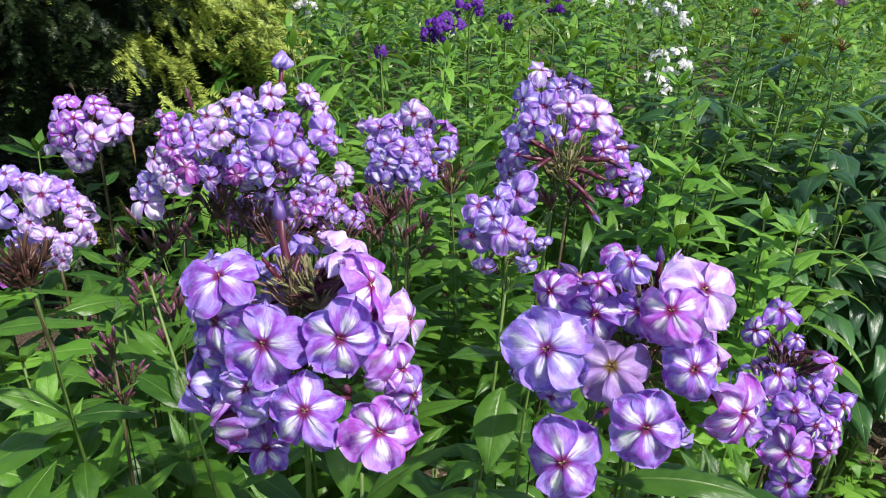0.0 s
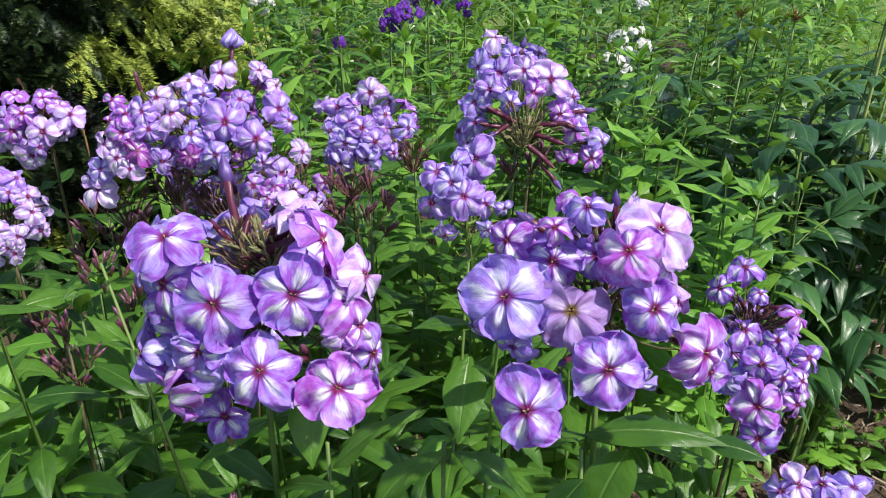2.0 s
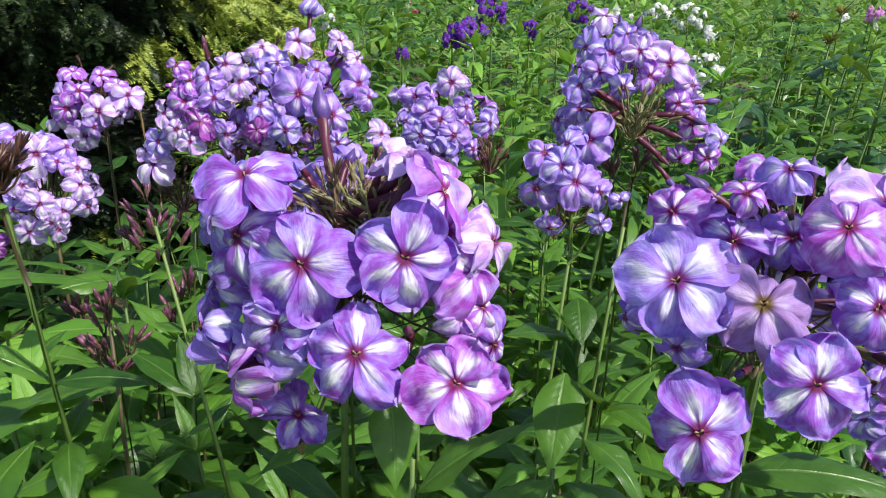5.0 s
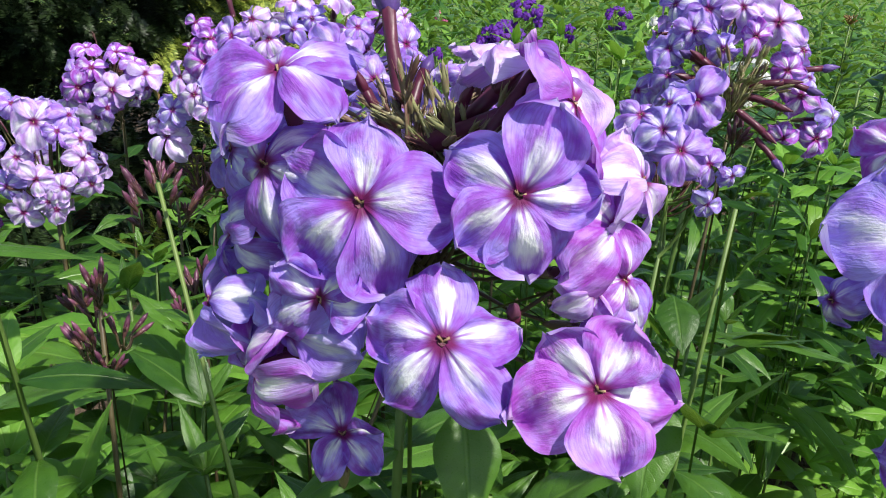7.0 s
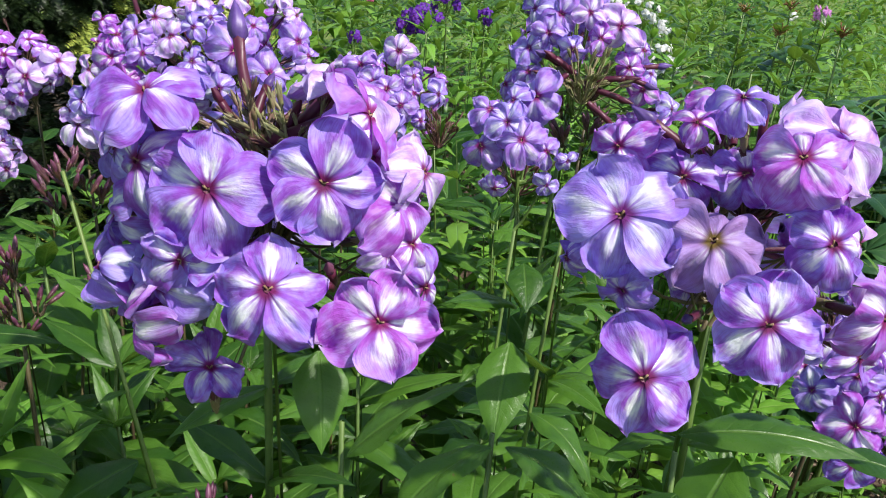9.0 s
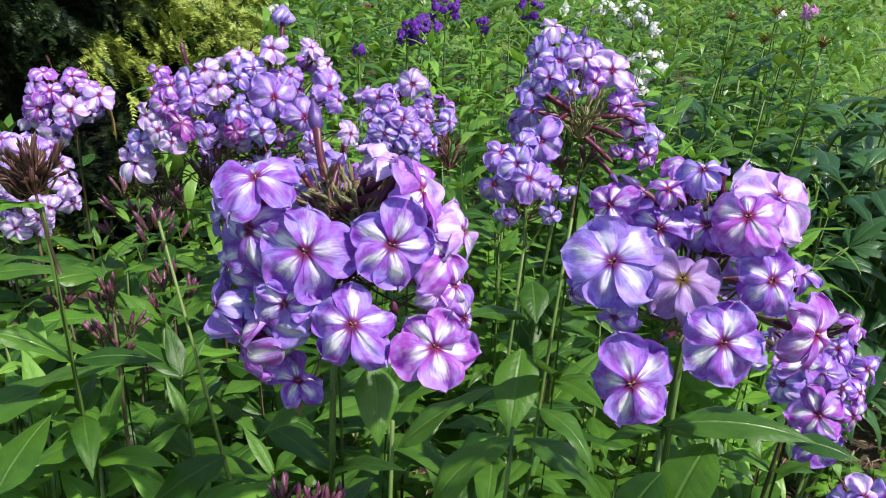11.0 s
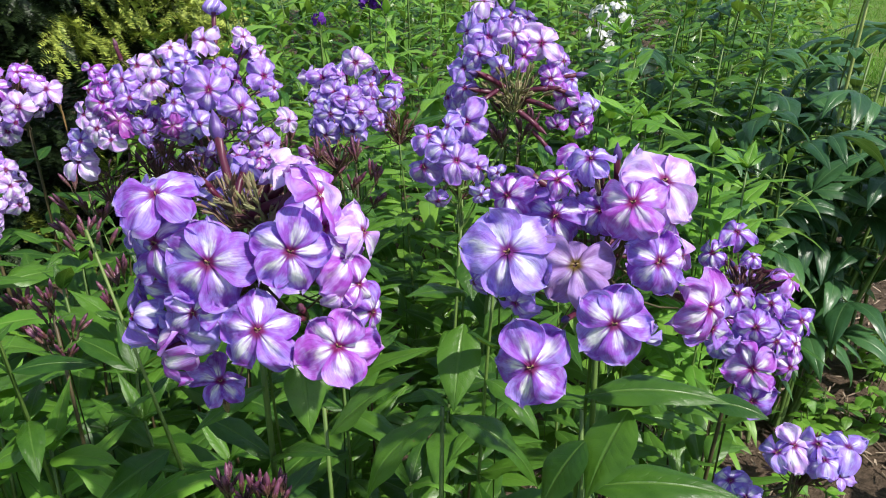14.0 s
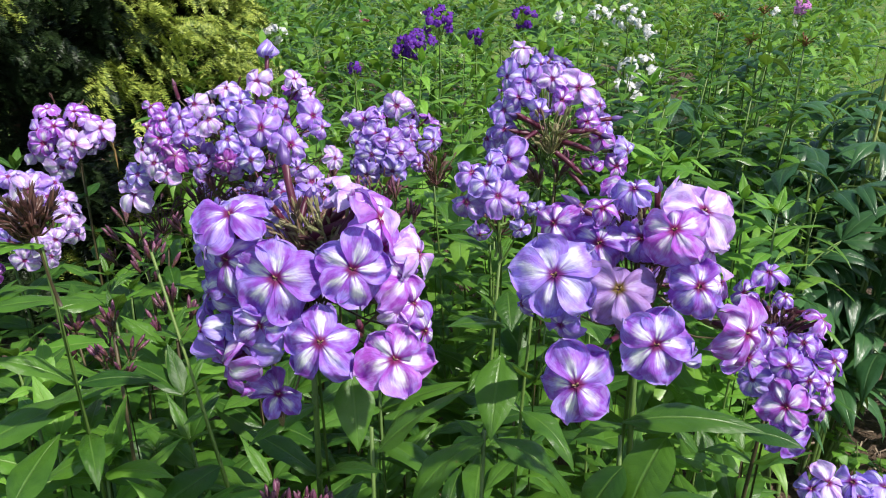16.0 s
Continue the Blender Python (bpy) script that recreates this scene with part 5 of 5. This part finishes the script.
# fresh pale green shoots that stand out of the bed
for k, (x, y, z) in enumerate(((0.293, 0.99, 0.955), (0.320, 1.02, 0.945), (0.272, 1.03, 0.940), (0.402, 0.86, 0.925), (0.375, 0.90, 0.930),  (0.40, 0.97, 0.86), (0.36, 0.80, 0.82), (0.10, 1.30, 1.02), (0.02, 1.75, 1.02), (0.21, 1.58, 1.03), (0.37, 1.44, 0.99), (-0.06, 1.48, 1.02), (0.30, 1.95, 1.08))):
    leafy_stem("phlox_plant", "pale green phlox shoot with a whorl of light green leaves", "leafy phlox stems", (x, y + 0.03, 0), (x, y, z), 1500 + k,
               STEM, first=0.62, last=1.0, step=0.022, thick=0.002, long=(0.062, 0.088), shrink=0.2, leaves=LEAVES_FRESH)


# taller leafy stems between the flowers and the peonies
for k, (x, y, z) in enumerate(((0.426, 1.90, 1.00), (0.553, 2.10, 1.03), (0.551, 1.70, 0.98), (0.731, 2.20, 1.05), (0.579, 1.50, 0.96), (0.675, 1.70, 1.02), (0.845, 2.00, 1.04), (0.640, 1.45, 0.94), (0.415, 1.50, 0.94), (0.450, 1.35, 0.92), (0.337, 1.40, 0.91), (0.344, 2.00, 1.03), (0.573, 1.60, 0.88))):
    leafy_stem("phlox_plant", "tall leafy phlox stem with long arching leaves and no flower", "leafy phlox stems", (x - 0.05, y + 0.06, 0), (x, y, z), 1900 + k,
               STEM, first=0.60, last=1.0, step=0.034, thick=0.0026, long=(0.10, 0.145), shrink=0.35, leaves=LEAVES + LEAVES_FRESH[:1])


def bed_plant(seed, tall, leaf_long, slim, tufted, nu=5, nv=7):
    """An upright leafy stem of the far bed: its stem and its leaves."""
    rng = random.Random(seed)
    top = Vector((rng.uniform(-0.16, 0.16), rng.uniform(-0.16, 0.16), tall))
    line = curve_points((0, 0, 0), top, (rng.uniform(-0.04, 0.04), rng.uniform(-0.04, 0.04), 0), 6)
    stem, leaves = Pile(), Pile()
    stem.tube(line, [0.0026, 0.0023, 0.002, 0.0017, 0.0014, 0.001], 5)
    shapes = [leaf_pile(1.0, slim * rng.uniform(0.75, 1.05), rng.uniform(0.7, 2.2), 0.3, 0.08, rng.uniform(-0.5, 0.5), nu=nu, nv=nv) for _ in range(6)]
    h, turn = tall * 0.35, rng.uniform(0, 6)
    while h < tall * 1.0:
        f = h / tall
        k = f * 5
        i = min(int(k), 4)
        p = line[i].lerp(line[i + 1], k - i)
        for half in range(2):
            size = leaf_long * rng.uniform(0.75, 1.15) * (1 - 0.45 * max(0, f - 0.75) / 0.25)
            leaves.put(rng.choice(shapes), leaf_pose(p, turn + half * math.pi + rng.uniform(-0.35, 0.35), rng.uniform(0.1, 0.9) if not tufted else rng.uniform(0.4, 1.1), size))
        turn += 1.45 + rng.uniform(-0.3, 0.3)
        h += rng.uniform(0.034, 0.056)
    for k in range(4):
        leaves.put(rng.choice(shapes), leaf_pose(top, turn + k * 1.571, rng.uniform(0.7, 1.2), leaf_long * rng.uniform(0.35, 0.5)))
    return stem, leaves


BED = "upright leafy green perennial in the dense bed"
PILES = [bed_plant(200 + k, 1.0, 0.165 + 0.018 * (k % 3), 0.19 + 0.02 * (k % 4), k % 2) for k in range(9)]
COARSE = [bed_plant(200 + k, 1.0, 0.165 + 0.018 * (k % 3), 0.19 + 0.02 * (k % 4), k % 2, 3, 6)[1] for k in range(9)]
MODELS = [(stem.mesh("stem", [STEM]), leaves.mesh("leaves", [LEAF_FAR])) for k, (stem, leaves) in enumerate(PILES)]


WHITES = "white phlox head among green stems"
PURPLES = "deep purple phlox head among green stems"
ORCHIDS = "pink phlox head among green stems"
FAR_HEADS = [
    (WHITES, (0.63, 3.06, 0.992), 0.070, 16, 'white', 300),
    (WHITES, (0.51, 3.06, 1.002), 0.050, 8, 'white', 301),
    (WHITES, (0.49, 2.10, 0.922), 0.065, 22, 'white', 302),
    (WHITES, (0.44, 2.07, 0.872), 0.050, 9, 'white', 303),
    (WHITES, (0.45, 2.01, 0.842), 0.030, 4, 'white', 304),
    (WHITES, (0.71, 3.04, 0.942), 0.050, 7, 'white', 305),
    (WHITES, (0.39, 3.04, 0.992), 0.040, 5, 'white', 306),
    (WHITES, (-0.85, 2.81, 0.892), 0.065, 18, 'white', 307),
    (WHITES, (-0.88, 2.75, 0.872), 0.030, 4, 'white', 308),
    (WHITES, (-0.72, 3.05, 0.922), 0.050, 10, 'white', 309),
    (WHITES, (0.49, 1.70, 0.872), 0.020, 2, 'white', 310),
    (WHITES, (1.30, 3.43, 0.992), 0.030, 4, 'white', 311),
    (PURPLES, (-0.12, 2.24, 0.972), 0.055, 18, 'purple', 312),
    (PURPLES, (-0.16, 2.23, 0.952), 0.030, 5, 'purple', 313),
    (PURPLES, (-0.06, 2.38, 1.022), 0.065, 16, 'purple', 314),
    (PURPLES, (0.05, 2.37, 0.982), 0.030, 6, 'purple', 315),
    (PURPLES, (0.21, 2.71, 1.012), 0.050, 10, 'purple', 316),
    (PURPLES, (-0.25, 1.90, 0.952), 0.014, 2, 'purple', 317),
    (ORCHIDS, (1.41, 3.44, 1.022), 0.045, 8, 'orchid', 318),
    (ORCHIDS, (1.34, 3.23, 1.022), 0.030, 5, 'orchid', 319),
    (ORCHIDS, (-0.53, 4.22, 0.912), 0.040, 4, 'pink', 320),
]


def in_front_of_head(x, y):
    """Whether a plant stands just before one of the far flower heads."""
    for _, (hx, hy, _), radius, *_ in FAR_HEADS:
        f = min(1.0, max(1 - 0.55 / hy, y / hy))
        if math.hypot(x - hx * f, y - hy * f) < radius + 0.05:
            return True
    return False


def far_bed():
    rng = random.Random(88)
    rows = []
    y = 1.12
    while y < 9.0:
        step = 0.105 + 0.035 * y
        x = -1.0 - 0.30 * y
        while x < 0.60 + 0.52 * y:
            px, py = x + rng.uniform(-0.5, 0.5) * step, y + rng.uniform(-0.5, 0.5) * step
            in_yew = (px + 1.80) ** 2 + (py - 2.98) ** 2 < 0.98 ** 2 or (px < -0.34 * py and py < 3.0)
            clear = px > 0.46 + 0.12 * (py - 1.1) and py < 2.4
            if not in_yew and not clear and not (0.50 < px / py < 0.62 and py > 2.2):
                rows.append((px, py))
            x += step
        y += step * 0.9
    rest = Pile()
    for count, (px, py) in enumerate(rows):
        k = rng.randrange(len(MODELS))
        s = canopy(px, py) * rng.uniform(0.78, 1.08) * (0.94 if px > 0.2 and py < 2 else 1.0) * (0.86 if in_front_of_head(px, py) else 1.0)
        m = pose(px, py, 0, rng.uniform(-9, 9), rng.uniform(-9, 9), rng.uniform(0, 360)) @ Matrix.Diagonal((max(0.9, s), max(0.9, s), s, 1))
        if count < 80:
            plant = tagged(new("bed_plant"), BED, "perennial plant", "far bed plants")
            plant.matrix_world = m
            child("stem", MODELS[k][0], plant)
            child("leaves", MODELS[k][1], plant)
        else:
            rest.put(COARSE[k], m)
    tagged(new("far_foliage", rest.mesh("far_foliage", [LEAF_FAR])), "dense green perennials at the back of the bed", "foliage", kind="stuff")


far_bed()


# ---- flowers of the far bed ----
def cluster(label, at, radius, count, paint, seed, tall=None):
    """A head of flowers on its stem in the far bed."""
    rng = random.Random(seed)
    at = Vector(at)
    plant = tagged(new("phlox_plant"), label, "flowering plant", "far phlox")
    head = Head(plant, at - Vector((0, 0, radius * 0.5)), (at.x, at.y + 0.05, 0.0))
    pile = Pile()
    pile.tube(curve_points((at.x, at.y + 0.05, 0.0), head.hub, (0.01, 0.02, 0), 6), [0.004, 0.0036, 0.0032, 0.003, 0.0026, 0.002], 5)
    child("stem", pile.mesh("stem", [STEM]), plant)
    for k in range(count):
        way = Vector((rng.gauss(0, 1), rng.gauss(-0.5, 0.8), rng.gauss(0.35, 0.8))).normalized()
        p = at + Vector((way.x, way.y, way.z * 0.8)) * radius * rng.uniform(0.75, 1.0)
        child("floret", far_floret(paint, rng.randrange(7)), plant, facing(p, way + Vector((0, -0.4, 0.1)), rng.uniform(0, 6.28), rng.uniform(26, 35) / 1880))
        head.stalks.append(p - way * 0.025)
    close_head(head, STEM)
    return plant


for label, at, radius, count, paint, seed in FAR_HEADS:
    cluster(label, at, radius, count, paint, seed)



# spent heads that stand over the far bed
for k, at in enumerate(((0.64, 1.97, 1.07), (0.65, 1.75, 1.04), (0.66, 1.49, 1.06), (0.79, 2.09, 1.08))):
    spent = phlox(at, (at[0], at[1] + 0.04, 0.0), 540 + k, "green phlox stem with a withered rusty brown flower head", STEM, first=0.55, last=1.0, step=0.035)
    calyx_tuft(spent, at, 0.013, 34, 560 + k, lift=0.0, scale=0.8, paint=CALYX_DRY)
    close_head(spent, STEM)


# ---- golden yew ----
def yew_spray(rng, long, needle=0.013, gap=0.0042, twigs=4):
    """A spray of needles: a shoot that droops at its tip, with short side shoots."""
    pile = Pile()

    def shoot(m, length, needles):
        for k in range(needles):
            f = (k + 0.5) / needles
            for side in (-1, 1):
                n = needle * rng.uniform(0.8, 1.1) * (1 - 0.45 * f ** 3)
                a = side * rng.uniform(0.7, 1.1)
                d = Vector((math.sin(a), math.cos(a) * 0.8, rng.uniform(-0.15, 0.40))) * n
                w = Vector((-d.y, d.x, 0)).normalized() * needle * 0.20
                o = Vector((0, length * f, -0.35 * length * f * f))
                base = len(pile.verts)
                pile.verts.extend(m @ q for q in (o - w, o + d, o + w))
                pile.uvs.extend([(0, 0)] * 3)
                pile.faces.append((base, base + 1, base + 2))
                pile.mats.append(0)

    shoot(Matrix.Identity(4), long, int(long / gap))
    for k in range(twigs):
        y = long * (0.12 + 0.6 * k / twigs)
        side = -1 if k % 2 else 1
        m = Matrix.Translation((0, y, -0.35 * y * y / long)) @ Matrix.Rotation(-side * rng.uniform(0.5, 0.9), 4, "Z") @ Matrix.Rotation(rng.uniform(-0.35, 0.15), 4, "X")
        shoot(m, long * rng.uniform(0.38, 0.58) * (1 - 0.09 * k), int(long * 0.45 / gap))
    return pile


def yew():
    rng = random.Random(9)
    sprays = [yew_spray(rng, rng.uniform(0.075, 0.12), 0.017, 0.0054, 4) for _ in range(7)]
    coarse = [yew_spray(rng, 0.20, 0.034, 0.015) for _ in range(4)]
    thing = tagged(new("yew_shrub"), "dense dark yew shrub with golden yellow-green shoot tips", "conifer shrub")
    thing.matrix_world = Matrix.Translation((-1.80, 2.98, 0))
    wood = Pile()
    wood.tube(curve_points((0, 0, 0), (0.05, 0, 1.8), (0.05, 0.03, 0), 8), [0.06, 0.055, 0.05, 0.042, 0.034, 0.026, 0.018, 0.008], 9)
    child("trunk", wood.mesh("trunk", [BARK]), thing)

    def shell(a, z):
        lobe = 0.92 + 0.09 * math.sin(3 * a + 4 * z) + 0.06 * math.sin(8 * a - 9 * z) + 0.04 * math.sin(13 * a + 15 * z)
        return 1.10 * lobe * math.sqrt(max(0.01, 1 - ((z - 0.75) / 1.35) ** 2))

    for k in range(40):
        z, a = rng.uniform(0.15, 1.6), rng.uniform(-3.14, 3.14)
        r = shell(a, z) * 0.8
        limb = Pile()
        limb.tube(curve_points((0.03, 0, z * 0.8), (math.cos(a) * r, math.sin(a) * r, z + 0.1), (0, 0, -0.05), 6), [0.010, 0.008, 0.006, 0.004, 0.003, 0.0015], 5)
        child("branch", limb.mesh("branch", [BARK]), thing)
    dark, gold = Pile(), Pile()
    for k in range(9000):
        z = rng.uniform(0.80, 2.09) if rng.random() < 0.8 else rng.uniform(0.04, 0.9)
        a = rng.uniform(-2.3, 0.5) if rng.random() < 0.95 else rng.uniform(0.5, 3.9)
        depth = rng.choice((1.0, 1.0, 1.0, 1.0, 0.92, 0.82, 0.7)) * rng.uniform(0.95, 1.04)
        r = shell(a, z) * depth
        side = Vector((math.cos(a), math.sin(a), 0))
        p = side * r + Vector((0, 0, z))
        out = side + Vector((rng.gauss(0, 0.45), rng.gauss(0, 0.45), rng.uniform(-0.8, 0.25)))
        m = Matrix.Translation(p - out.normalized() * 0.06) @ out.to_track_quat("Y", "Z").to_matrix().to_4x4() @ Matrix.Rotation(rng.uniform(-0.7, 0.7), 4, "Y") @ Matrix.Scale(rng.uniform(0.65, 1.15), 4)
        # outer sprays on the left stay dark too, their colour carrying the shade there
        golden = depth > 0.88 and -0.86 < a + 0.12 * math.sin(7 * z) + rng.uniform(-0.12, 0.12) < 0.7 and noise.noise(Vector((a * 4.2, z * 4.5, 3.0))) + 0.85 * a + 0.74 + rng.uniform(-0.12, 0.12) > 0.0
        if golden and noise.noise(Vector((a * 11.0, z * 13.0, 7.0))) > 0.16:
            continue
        if golden:
            m = m @ Matrix.Rotation(rng.uniform(-0.6, 0.6), 4, "Y") @ Matrix.Scale(1.25, 4)
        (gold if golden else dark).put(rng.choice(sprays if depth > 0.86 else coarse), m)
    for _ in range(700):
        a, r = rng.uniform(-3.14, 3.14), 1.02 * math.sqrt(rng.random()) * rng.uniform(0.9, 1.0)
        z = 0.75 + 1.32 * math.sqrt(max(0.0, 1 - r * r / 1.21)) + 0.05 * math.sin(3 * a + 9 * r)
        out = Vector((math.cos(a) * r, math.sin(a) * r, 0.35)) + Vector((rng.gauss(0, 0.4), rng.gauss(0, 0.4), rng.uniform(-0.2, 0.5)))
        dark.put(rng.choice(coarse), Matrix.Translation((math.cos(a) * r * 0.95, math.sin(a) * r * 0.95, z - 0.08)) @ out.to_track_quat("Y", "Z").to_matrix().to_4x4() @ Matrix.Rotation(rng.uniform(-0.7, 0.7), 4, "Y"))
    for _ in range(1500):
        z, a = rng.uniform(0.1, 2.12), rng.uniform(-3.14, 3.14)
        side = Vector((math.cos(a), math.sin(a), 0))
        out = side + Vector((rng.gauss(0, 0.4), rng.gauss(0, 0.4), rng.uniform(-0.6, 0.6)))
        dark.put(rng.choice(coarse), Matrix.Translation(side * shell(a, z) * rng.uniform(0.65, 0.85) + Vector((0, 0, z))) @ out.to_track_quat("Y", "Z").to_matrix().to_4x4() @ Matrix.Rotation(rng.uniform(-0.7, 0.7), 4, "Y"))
    tagged(child("dark_foliage", dark.mesh("dark_foliage", [NEEDLE], False), thing), "dark green needles, inside and on the left, with shade in their colour", kind="stuff")
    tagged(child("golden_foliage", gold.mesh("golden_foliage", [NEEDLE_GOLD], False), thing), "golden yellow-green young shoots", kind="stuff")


yew()


# ---- low weeds on the mulch ----
def weeds():
    rng = random.Random(61)
    for k in range(142):
        x, y = (rng.uniform(0.38, 1.25), rng.uniform(0.55, 2.0)) if k < 46 else (rng.uniform(0.26, 0.85), rng.uniform(0.38, 1.25))
        if k >= 112:
            x, y = rng.uniform(0.78, 1.35), rng.uniform(1.40, 2.30)
        if x < 0.14 + 0.30 * y:
            continue
        thing = tagged(new("weed"), "small low green weed growing through the mulch", "weed", "weeds on the mulch")
        thing.matrix_world = Matrix.Translation((x, y, 0))
        pile, stalk = Pile(), Pile()
        tall = rng.uniform(0.06, 0.26)
        line = curve_points((0, 0, 0), (rng.uniform(-0.03, 0.03), rng.uniform(-0.03, 0.03), tall), (0.01, 0, 0), 5)
        stalk.tube(line, [0.002, 0.0018, 0.0016, 0.0014, 0.001], 5)
        for j in range(rng.randrange(8, 15)):
            a = j * 2.4 + rng.uniform(-0.3, 0.3)
            q = rng.uniform(0.15, 0.99) * 4
            p = line[int(q)].lerp(line[int(q) + 1], q - int(q))
            pile.put(leaf_pile(1.0, rng.uniform(0.35, 0.6), rng.uniform(0.3, 1.2), 0.25, 0.12, rng.uniform(-0.3, 0.3), nu=5, nv=7), leaf_pose(p, a, rng.uniform(-0.2, 0.5), rng.uniform(0.035, 0.075)))
        child("stem", stalk.mesh("stem", [STEM]), thing)
        child("foliage", pile.mesh("foliage", [LEAF_FAR if k % 3 else LEAF_FRESH]), thing)


weeds()


def lawn_grass():
    """Blades on the strip of lawn beyond the peonies."""
    rng = random.Random(19)
    pile = Pile()
    for _ in range(9000):
        y = rng.uniform(3.5, 12.0)
        x = y * rng.uniform(0.48, 0.64)
        a, tall = rng.uniform(0, 6.28), rng.uniform(0.03, 0.07)
        base = len(pile.verts)
        side = Vector((math.cos(a), math.sin(a), 0)) * 0.004
        root = Vector((x, y, 0))
        pile.verts.extend((root - side, root + side, root + Vector((rng.uniform(-0.03, 0.03), rng.uniform(-0.03, 0.03), tall))))
        pile.uvs.extend(((0, 0), (1, 0), (0.5, 1)))
        pile.faces.append((base, base + 1, base + 2))
        pile.mats.append(0)
    tagged(new("lawn_grass", pile.mesh("lawn_grass", [LEAF_FRESH], False)), "short green lawn grass beyond the bed", "grass", kind="stuff")


lawn_grass()


# ---- peony ----
def compound_leaf(seed):
    """A peony leaf: five leaflets on one stalk."""
    rng = random.Random(seed)
    pile = Pile()
    pile.tube(curve_points((0, 0, 0), (0, 0.10, 0), (0, 0, 0.008), 5), [0.0022, 0.002, 0.0018, 0.0016, 0.0012], 5, 1)
    for s, back in ((-1, 0.0), (1, 0.0), (0, 0.0), (-1, 0.05), (1, 0.05)):
        blade = leaf_pile(1.0, rng.uniform(0.25, 0.33), rng.uniform(0.9, 1.8), 0.25, 0.10, rng.uniform(-0.4, 0.4), nu=7, nv=9)
        pile.put(blade, leaf_pose((0, 0.095 - back, 0.002), s * rng.uniform(0.55, 0.95), rng.uniform(-0.25, 0.3), rng.uniform(0.10, 0.155)))
    return pile.mesh("leaf", [LEAF_PEONY, STEM])


COMPOUND = [compound_leaf(700 + k) for k in range(8)]
PEONY_LEAVES = [leaf_pile(1.0, 0.34, leaf_luck.uniform(0.4, 1.3), 0.25, 0.10, leaf_luck.uniform(-0.4, 0.4)).mesh("leaf", [LEAF_PEONY]) for _ in range(5)]


def peony(foot, stems, seed):
    rng = random.Random(seed)
    thing = tagged(new("peony_bush"), "glossy dark green peony foliage without flowers", "shrub")
    thing.matrix_world = Matrix.Translation(foot)
    for _ in range(stems):
        a, lean = rng.uniform(0, 6.28), rng.uniform(0.05, 0.34)
        top = Vector((math.cos(a) * lean, math.sin(a) * lean, rng.uniform(0.62, 0.95)))
        line = curve_points((math.cos(a) * 0.06, math.sin(a) * 0.06, 0), top, (0, 0, 0.03), 7)
        pile = Pile()
        pile.tube(line, [0.0055, 0.005, 0.0048, 0.0044, 0.004, 0.0034, 0.0025], 6)
        stem = child("stem", pile.mesh("stem", [STEM]), thing)
        for k in range(6):
            f = 0.42 + 0.115 * k
            q = min(f, 0.99) * 6
            j = min(int(q), 5)
            p = line[j].lerp(line[j + 1], q - j)
            az = a + k * 2.4 + rng.uniform(-0.4, 0.4)
            child("leaf", rng.choice(COMPOUND), stem, Matrix.Translation(p) @ Matrix.Rotation(az, 4, "Z") @ Matrix.Rotation(rng.uniform(0.1, 0.65), 4, "X") @ Matrix.Scale(rng.uniform(0.9, 1.15), 4))


peony((0.82, 1.58, 0), 20, 91)
peony((1.25, 1.95, 0), 10, 92)
peony((0.72, 1.95, 0), 9, 93)


def tall_peony_stem():
    """One long pale stem that has lost its flower, with a few leaves."""
    thing = tagged(new("peony_plant"), "tall pale green peony stem with sparse dark leaves", "flowering plant")
    thing.matrix_world = Matrix.Translation((0.80, 1.62, 0))
    line = curve_points((0, 0, 0), (0.09, -0.02, 1.13), (0.02, 0, 0), 8)
    pile = Pile()
    pile.tube(line, [0.0052, 0.005, 0.0048, 0.0046, 0.0044, 0.004, 0.0036, 0.0025], 7)
    child("stem", pile.mesh("stem", [PALE_STEM]), thing)
    rng = random.Random(4)
    for k in range(14):
        p = line[3].lerp(line[7], k / 13)
        child("leaf", rng.choice(PEONY_LEAVES), thing, leaf_pose(p, k * 2.4, rng.uniform(-0.1, 0.6), rng.uniform(0.08, 0.13)))


tall_peony_stem()
